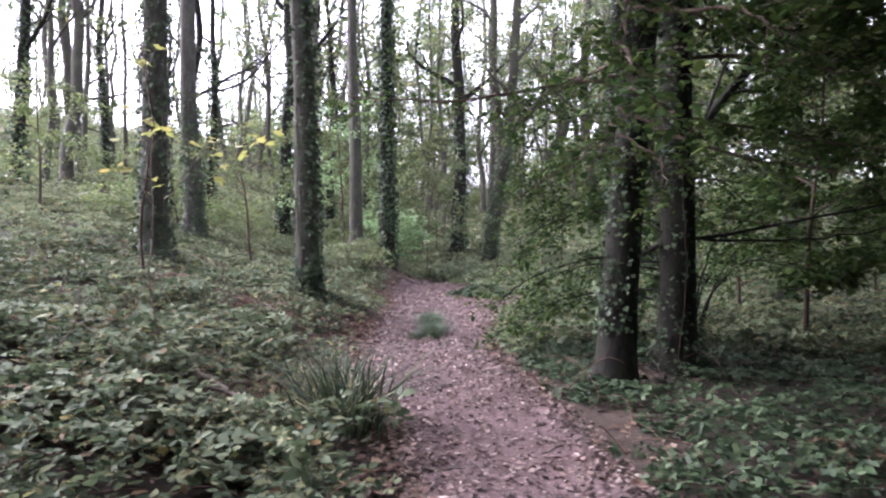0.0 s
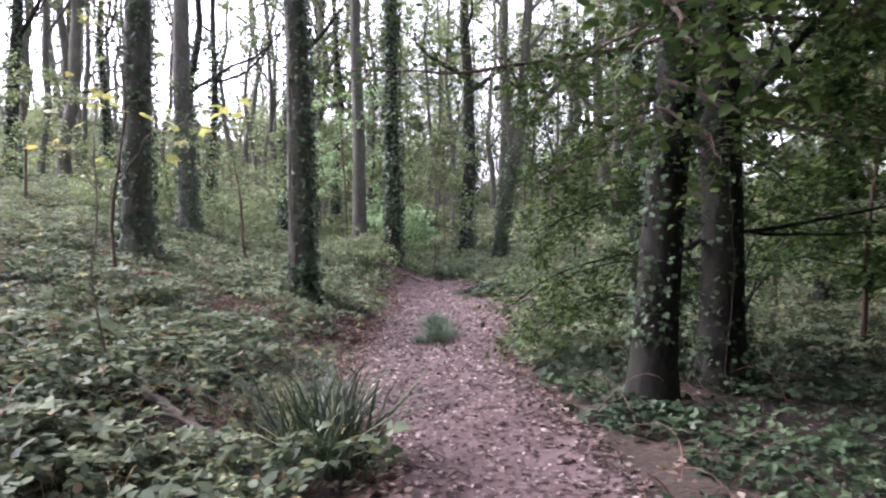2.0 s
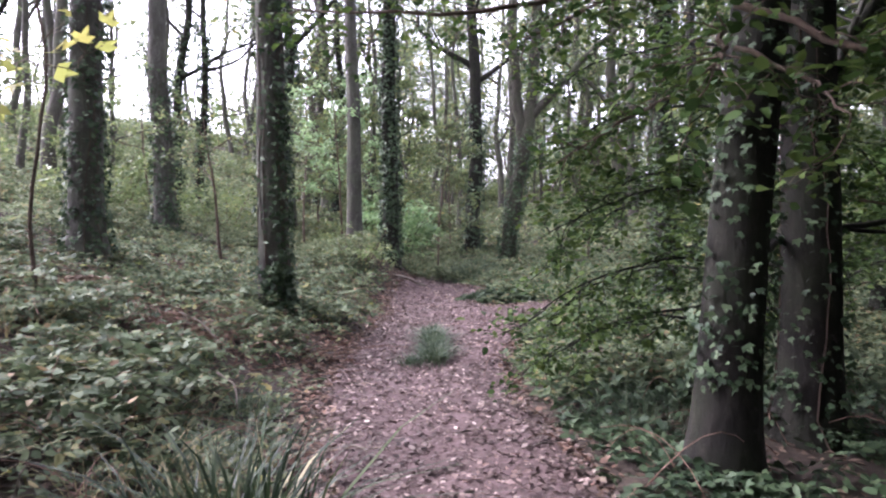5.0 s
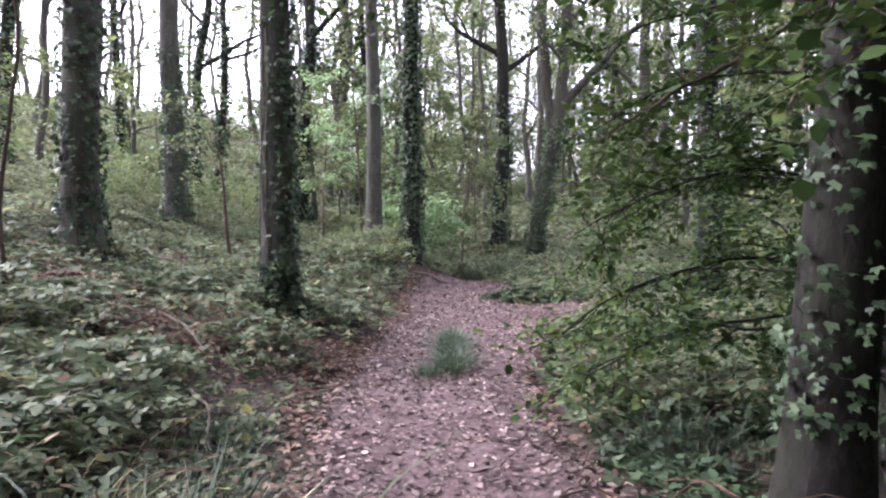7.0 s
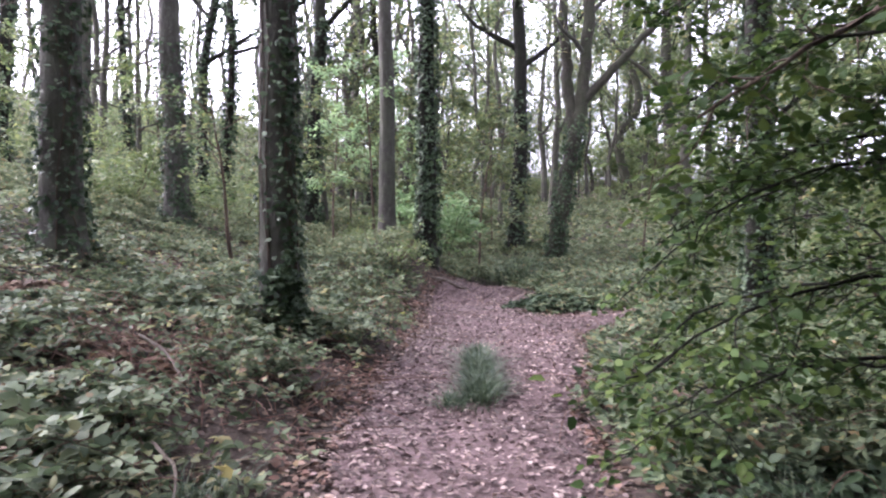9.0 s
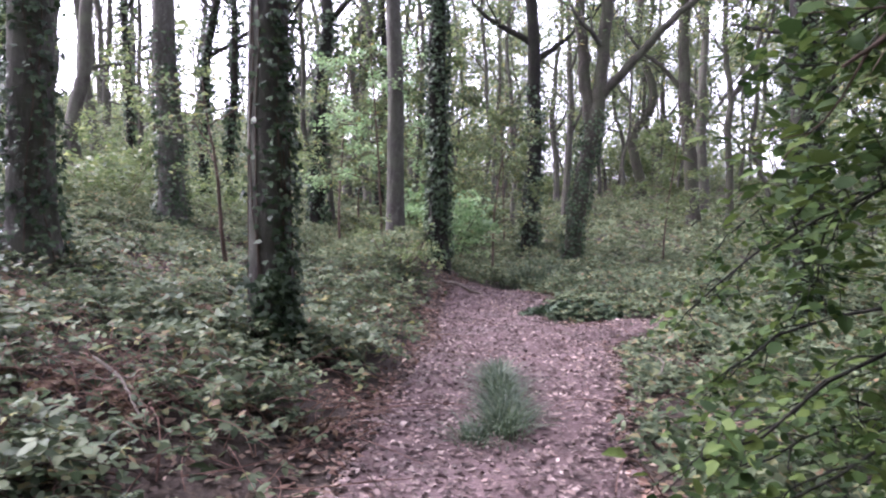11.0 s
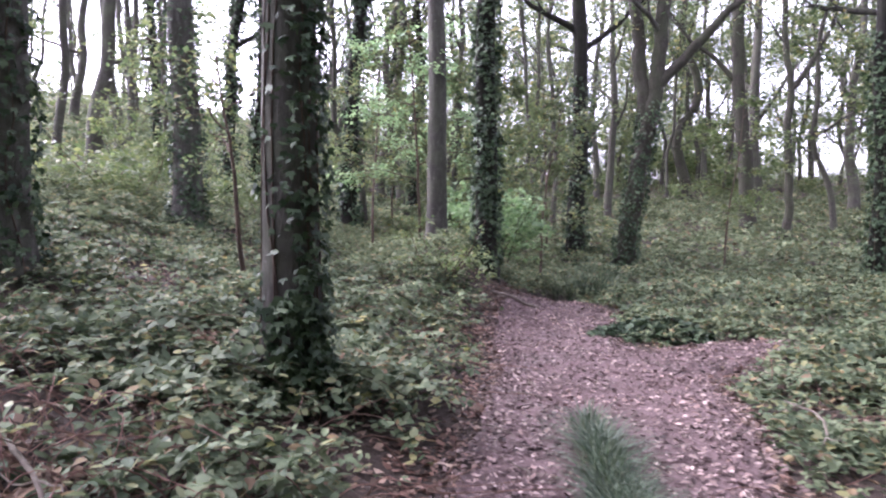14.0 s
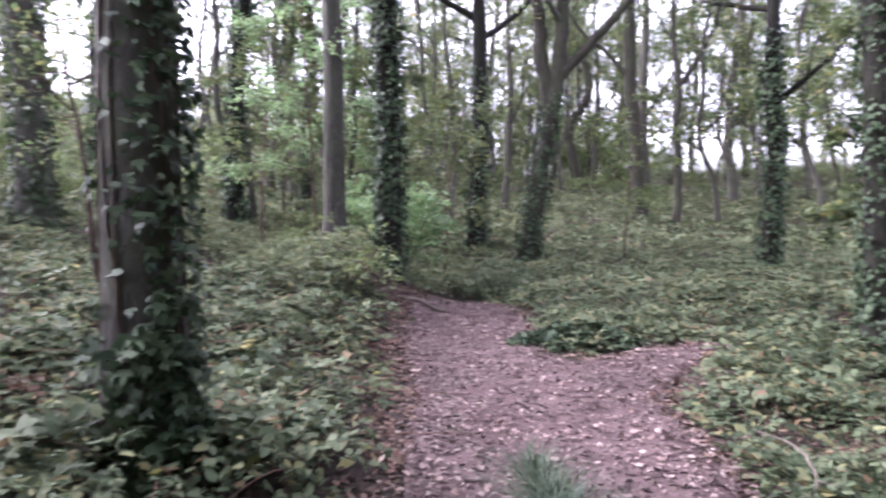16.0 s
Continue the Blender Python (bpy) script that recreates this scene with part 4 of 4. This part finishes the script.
# understorey trees with level sprays between the trunks
def understorey(x, y, height, label, material, sprays=9, reach=1.6, leaf=0.09, count=260, low=0.35):
    t = thing("young_tree", (x, y, float(land(x, y))), label, "tree", "young trees")
    b = float(t.location[2])
    p = wander((0, 0, -0.1), (0, 0, 1), height, 12, 0.05, 0.03)
    part("trunk", mesh_of("trunk", *tube(p, np.linspace(0.035, 0.008, 13), 7), M_TWIG), t)
    for k in range(sprays):
        s = low + (0.97 - low) * k / sprays
        q = along_line(p, s) + (x, y, b)
        a = k * 2.4 + x
        l = reach * (1.25 - 0.8 * s)
        bough(t, [q, q + (0.5 * l * math.cos(a), 0.5 * l * math.sin(a), 0.25), q + (l * math.cos(a), l * math.sin(a), 0.1)], 0.012, 0.004, 8, count, leaf, material, 0.15, 0.6, -0.03, shape=SIMPLE)
    return t


understorey(-2.9, 19.6, 4.6, "young tree with level sprays of pale leaves", M_SAPLING, 10, 1.7)
understorey(-4.3, 21.5, 5.0, "young tree with level sprays of green leaves", M_LEAF, 10, 1.8, 0.1)
understorey(-0.6, 22.5, 4.2, "slender young tree with thin leafy sprays", M_LEAF, 9, 1.5, 0.1)
understorey(-7.4, 19.0, 4.0, "young tree among ivy-clad trunks", M_SHRUB, 9, 1.5, 0.09)
understorey(4.6, 27.0, 5.0, "young tree with yellowing leaves on the slope", M_SHRUB, 9, 1.8, 0.12)
understorey(-9.5, 16.0, 3.6, "yellowing young tree on the bank", M_SHRUB, 9, 1.6, 0.09)
understorey(6.2, 9.6, 4.6, "shaded young tree with broad sprays", M_LEAF_SHADED, 12, 1.9, 0.12, 560, 0.15)
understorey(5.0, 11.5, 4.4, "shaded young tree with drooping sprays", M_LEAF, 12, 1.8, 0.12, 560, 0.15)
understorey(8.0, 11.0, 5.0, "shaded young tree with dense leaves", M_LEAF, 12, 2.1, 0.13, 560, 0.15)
understorey(4.4, 8.3, 4.6, "shaded young tree beside the twin trunks", M_LEAF_SHADED, 12, 1.7, 0.11, 560, 0.2)

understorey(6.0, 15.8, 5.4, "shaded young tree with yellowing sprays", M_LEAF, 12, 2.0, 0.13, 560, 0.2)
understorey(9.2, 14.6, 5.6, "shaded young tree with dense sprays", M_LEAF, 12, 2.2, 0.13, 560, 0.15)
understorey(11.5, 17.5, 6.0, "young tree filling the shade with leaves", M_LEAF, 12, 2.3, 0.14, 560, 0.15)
understorey(5.6, 7.4, 5.0, "shaded young tree with broad drooping sprays", M_LEAF_SHADED, 12, 1.8, 0.11, 560, 0.25)
understorey(-4.0, 14.2, 2.7, "slight young tree with two pale level sprays", M_LEAF, 4, 1.3, 0.08, 160, 0.6)
understorey(-3.5, 24.6, 6.0, "green-leaved young tree between the ivied trunks", M_LEAF, 12, 1.7, 0.12, 420, 0.1)
understorey(-2.3, 27.0, 6.5, "green-leaved young tree deeper in the hollow", M_LEAF, 12, 1.9, 0.13, 420, 0.1)
understorey(-5.2, 27.5, 6.2, "green-leaved young tree on the bank", M_LEAF, 12, 1.8, 0.13, 420, 0.12)
understorey(-0.4, 30.5, 6.0, "green young tree where the hollow closes", M_LEAF, 12, 1.8, 0.14, 420, 0.1)

# slender saplings on the bank
thin = thing("sapling", (-3.85, 8.9, float(land(-3.85, 8.9))), "thin bent leafless sapling on the bank", "tree")
z = float(thin.location[2])
bough(thin, [(-3.85, 8.9, z - 0.1), (-3.92, 8.9, z + 1.0), (-3.75, 8.9, z + 1.9), (-3.72, 8.9, z + 2.6), (-3.95, 8.9, z + 3.5), (-4.0, 8.9, z + 4.6)], 0.022, 0.006, 5, 0, 0.05, N, 0.5, 0.6, 0.05, M_TWIG)
gold = thing("sapling", (-2.25, 5.6, float(land(-2.25, 5.6))), "thin pale sapling with a few yellowing leaves", "tree")
z = float(gold.location[2])
bough(gold, [(-2.25, 5.6, z - 0.1), (-2.3, 5.6, z + 0.9), (-2.2, 5.6, z + 1.6), (-2.35, 5.6, z + 2.6)], 0.010, 0.003, 7, 16, 0.09, M_YELLOW, 0.45, 0.7, -0.03, M_DEADWOOD, LOBED)
bough(gold, [(-2.25, 5.6, z + 1.3), (-1.9, 5.55, z + 1.75), (-1.5, 5.5, z + 1.7)], 0.006, 0.002, 4, 10, 0.09, M_YELLOW, 0.3, 0.4, -0.03, M_DEADWOOD, LOBED)


# ---- brambles one by one ----
def bramble(label, canes, reach, n_leaf, leaf, material):
    """One bramble plant: arching canes, each with its own leaves of three."""
    t = thing("bramble", (0, -40, 0), label, "bramble", "brambles")
    for k in range(canes):
        a = k * 2.4 + rng.uniform(-0.4, 0.4)
        l = reach * rng.uniform(0.6, 1.2)
        h = rng.uniform(0.12, 0.26)
        s = np.linspace(0, 1, 10)
        p = np.stack([np.cos(a + 0.5 * s) * l * s, np.sin(a + 0.5 * s) * l * s, h * np.sin(s * 2.7) - 0.02], -1)
        cane = part("cane", mesh_of("cane", *tube(p, np.linspace(0.0045, 0.002, 10), 5), M_TWIG), t)
        u = rng.uniform(0.12, 1, n_leaf)
        c = np.array([along_line(p, q) for q in u]) + rng.normal(0, 0.035, (n_leaf, 3)) + (0, 0, 0.03)
        cs, ns, al, ss = [], [], [], []
        b = rng.uniform(0, 6.28, n_leaf)
        nrm = tilted(n_leaf, 0.4)
        sz = leaf * rng.uniform(0.6, 1.2, n_leaf)
        for w in (-1.25, 0, 1.25):
            d = np.stack([np.cos(b + w), np.sin(b + w), np.full(n_leaf, -0.15)], -1)
            cs.append(c + d * 0.012)
            ns.append(nrm + rng.normal(0, 0.15, nrm.shape))
            al.append(d)
            ss.append(sz * (1 if w == 0 else 0.82))
        v, f = leaves(np.concatenate(cs), np.concatenate(ns), np.concatenate(ss), OVAL, np.concatenate(al))
        part("foliage", mesh_of("foliage", v, f, material), cane, kind="stuff")
    return t


b_kinds = [bramble("sprawling bramble with arching canes and dull green leaves", 5, 0.5 + 0.08 * k, 18, 0.070 + 0.005 * k, M_BRAMBLE) for k in range(4)]
rb = np.random.default_rng(17)
spots = []
while len(spots) < 150:
    x, y = rb.uniform(-5, 4.5), rb.uniform(3.0, 16)
    d = float(off_path(x, y))
    if d < 0.6 or d > 3.4 or float(cover(np.array([x]), np.array([y]))[0]) < 0.5 or (x > 0.6 and y < 8):
        continue
    spots.append((x, y))
for k, (x, y) in enumerate(spots):
    m = pose(x, y, float(land(x, y)) + 0.03, 0, 0, rb.uniform(0, 360))
    if k < 4:
        b_kinds[k].matrix_basis = m
    else:
        s = rb.uniform(0.75, 1.2)
        copy_thing(b_kinds[k % 4], m).scale = (s, s, s)


# ---- ivy patch in the fork, dead ferns, sticks ----
def patch(name, label, x, y, rx, ry, n, size, h, material, shape=LOBED):
    t = thing(name, (x, y, float(land(x, y))), label, "ivy")
    a, q = rng.uniform(0, 6.28, n), np.sqrt(rng.uniform(0, 1, n))
    px, py = q * rx * np.cos(a), q * ry * np.sin(a)
    pz = land(x + px, y + py) - float(land(x, y)) + 0.03 + h * (1 - q ** 2) * rng.uniform(0.3, 1, n)
    v, f = leaves(np.stack([px, py, pz], -1), tilted(n, 0.45), size * rng.uniform(0.6, 1.2, n), shape)
    part("foliage", mesh_of("foliage", v, f, material), t, kind="stuff")
    runners = [tube(np.stack([np.linspace(0, rx * math.cos(k), 6), np.linspace(0, ry * math.sin(k), 6), np.full(6, 0.05)], -1), np.full(6, 0.004), 4) for k in range(7)]
    part("runner", mesh_of("runner", *join(runners), M_TWIG), t)
    return t


patch("ivy_patch", "low dark ivy patch in the fork of the path", 0.82, 15.35, 0.80, 0.55, 900, 0.09, 0.22, M_IVY)

for k, (x, y, rx, ry, n, h) in enumerate(((2.1, 5.0, 0.7, 0.6, 620, 0.10), (3.1, 4.2, 0.9, 0.7, 900, 0.14), (1.75, 3.7, 0.6, 0.8, 620, 0.12), (3.5, 5.6, 0.9, 0.7, 800, 0.14), (2.6, 3.0, 0.8, 0.6, 700, 0.12),
                                          (1.5, 5.9, 0.4, 0.5, 300, 0.10), (1.55, 8.2, 0.5, 0.8, 520, 0.14), (4.4, 4.6, 0.9, 0.8, 800, 0.16), (1.25, 6.9, 0.35, 0.5, 260, 0.12))):
    patch("ivy_patch", "dark ivy and bramble leaves creeping over shaded leaf litter", x, y, rx, ry, n, 0.066, h, M_IVY)


def dead_fern(x, y, fronds, length, label):
    t = thing("dead_fern", (x, y, float(land(x, y)) + 0.02), label, "fern", "dead ferns")
    for k in range(fronds):
        a = k * 2.4 + rng.uniform(-0.5, 0.5)
        p = wander((0, 0, 0), (math.cos(a), math.sin(a), 0.9), length * rng.uniform(0.7, 1.2), 8, 0.08, -0.16)
        fr = part("frond", mesh_of("frond", *tube(p, np.linspace(0.004, 0.0015, 9), 4), M_BROWN), t)
        c, al, nn = [], [], []
        for u in np.linspace(0.2, 1, 24):
            q = along_line(p, u)
            d = p[-1] - p[0]
            sd = np.cross(d, (0, 0, 1))
            sd /= np.linalg.norm(sd) + 1e-9
            for s in (-1, 1):
                c.append(q)
                al.append(s * sd + d * 0.4 + rng.normal(0, 0.25, 3))
                nn.append((rng.normal(0, 0.4), rng.normal(0, 0.4), 1))
        v, f = leaves(np.array(c), np.array(nn), np.full(len(c), length * 0.13) * rng.uniform(0.5, 1.1, len(c)), OVAL, np.array(al))
        part("foliage", mesh_of("foliage", v, f, M_BROWN), fr, kind="stuff")
    return t


for x, y, n, l in ((-2.45, 8.85, 9, 0.5), (-2.2, 8.35, 7, 0.4), (-1.35, 9.2, 6, 0.3), (-2.75, 8.0, 8, 0.45), (-3.2, 11.2, 7, 0.5), (-2.3, 4.3, 8, 0.45), (-3.3, 6.4, 8, 0.5), (-4.2, 9.6, 9, 0.6), (2.6, 4.3, 6, 0.35)):
    dead_fern(x, y, n, l, "withered brown fern collapsed among brambles")


def stick(pts, r0, r1, label, name="dead_branch", twigs=2, wood=M_DEADWOOD):
    q = smooth_line(pts, 16)
    q[:, 2] += land(q[:, 0], q[:, 1])
    o = q[0].copy()
    t = thing(name, o, label, "branch")
    p = q - o + rng.normal(0, r0 * 0.25, q.shape)
    part("stick", mesh_of("stick", *tube(p, np.linspace(r0, r1, 16) * np.array([0.25, 0.8] + [1] * 12 + [0.8, 0.3]), 8, 0.08), wood), t)
    for k in range(twigs):
        w = wander(along_line(p, rng.uniform(0.3, 0.8)), rng.normal(0, 1, 3) * (1, 1, 0.3) + (0, 0, 0.3), 0.25, 5, 0.2)
        part("twig", mesh_of("twig", *tube(w, np.linspace(r1, 0.002, 6), 5), M_DEADWOOD), t)
    return t


stick([(-2.1, 5.75, 0.12), (-1.95, 5.4, 0.14), (-1.65, 5.2, 0.1), (-1.4, 5.0, 0.12), (-1.2, 4.9, 0.06)], 0.034, 0.02, "pale fallen dead branch lying among brambles", twigs=4)
stick([(-1.6, 7.4, 0.22), (-1.4, 7.25, 0.2), (-1.3, 7.0, 0.1)], 0.010, 0.006, "pale bent stick propped in the undergrowth")
stick([(0.98, 10.75, 0.04), (1.16, 11.05, 0.09), (1.24, 11.35, 0.14), (1.12, 11.7, 0.16)], 0.012, 0.007, "pale curved stick lying at the path edge", twigs=1)
stick([(-2.5, 8.9, 0.2), (-2.2, 8.7, 0.2), (-1.9, 8.4, 0.14)], 0.012, 0.006, "thin dead stick across withered stems")
stick([(0.1, 6.9, 0.02), (0.25, 7.0, 0.03), (0.45, 7.02, 0.02)], 0.007, 0.004, "small dead twig lying on the path", twigs=1)
stick([(-1.3, 16.6, 0.1), (-1.0, 16.7, 0.2), (-0.6, 16.8, 0.12)], 0.03, 0.02, "dark fallen branch at the bend of the path")
stick([(-2.9, 5.2, 0.5), (-2.8, 5.3, 0.85), (-2.95, 5.35, 1.1)], 0.008, 0.004, "pale dead stem standing in the brambles", "dead_plant", 3)
stick([(-2.6, 4.6, 0.2), (-2.45, 4.7, 0.5), (-2.5, 4.8, 0.75)], 0.008, 0.004, "pale dead stem standing in the brambles", "dead_plant", 3)

# ---- dead canes, yellow leaves and twigs among the brambles ----
arcs = []
rc = np.random.default_rng(23)
while len(arcs) < 420:
    x, y = rc.uniform(-4.5, 4.0), rc.uniform(3.2, 14.5)
    if len(arcs) >= 260:
        x, y = rc.normal(-2.3, 0.6), rc.normal(8.9, 0.6)
    if float(off_path(x, y)) < 0.1 or (x > 0 and rc.uniform() < 0.5):
        continue
    a, l, h = rc.uniform(0, 6.28), rc.uniform(0.25, 0.8), rc.uniform(0.04, 0.3)
    s = np.linspace(0, 1, 8)
    px, py = x + l * s * np.cos(a + 0.6 * s), y + l * s * np.sin(a + 0.6 * s)
    arcs.append(tube(np.stack([px, py, land(px, py) + 0.02 + h * np.sin(s * rc.uniform(1.6, 3.0))], -1), np.linspace(0.004, 0.002, 8), 4))
M_CANE = bark_material("dead_cane", (0.11, 0.06, 0.045), (0.27, 0.18, 0.14), (0.20, 0.14, 0.10), 0.6)
tagged(new("dead_canes", mesh_of("dead_canes", *join(arcs), M_CANE)), "thin reddish dead canes tangled in the undergrowth", "canes", kind="stuff")

n = 150
x, y = rc.uniform(-4.5, 3.5, n), rc.uniform(3.5, 15, n)
keep = (off_path(x, y) > 0.2) & ((x < 0) | ((y > 8) & (rc.uniform(0, 1, n) < 0.3)))
x, y = x[keep], y[keep]
v, f = leaves(np.stack([x, y, land(x, y) + rc.uniform(0.12, 0.26, len(x))], -1), tilted(len(x), 0.4), rc.uniform(0.05, 0.10, len(x)), LOBED)
tagged(new("yellow_leaves", mesh_of("yellow_leaves", v, f, M_YELLOW)), "yellowed leaves caught on top of the brambles", "leaves", kind="stuff")

for k in range(16):
    y = rc.uniform(4.0, 15)
    x = float(np.interp(y, PY, PX) + rc.choice((-1, 1)) * np.interp(y, PY, PW) * rc.uniform(0.55, 1.05))
    a, l = rc.uniform(0, 6.28), rc.uniform(0.15, 0.4)
    dx, dy = l * math.cos(a), l * math.sin(a)
    stick([(x, y, 0.03), (x + 0.5 * dx + 0.03, y + 0.5 * dy, 0.045), (x + dx, y + dy, 0.03)], 0.006, 0.003, "thin dead twig dropped on the leaf litter", "fallen_twig", 1)
stick([(3.2, 19.0, 0.12), (3.7, 18.9, 0.16), (4.3, 18.95, 0.14)], 0.13, 0.10, "mossy fallen log half sunk in brambles", "fallen_log", 0, M_BARK_FORK)
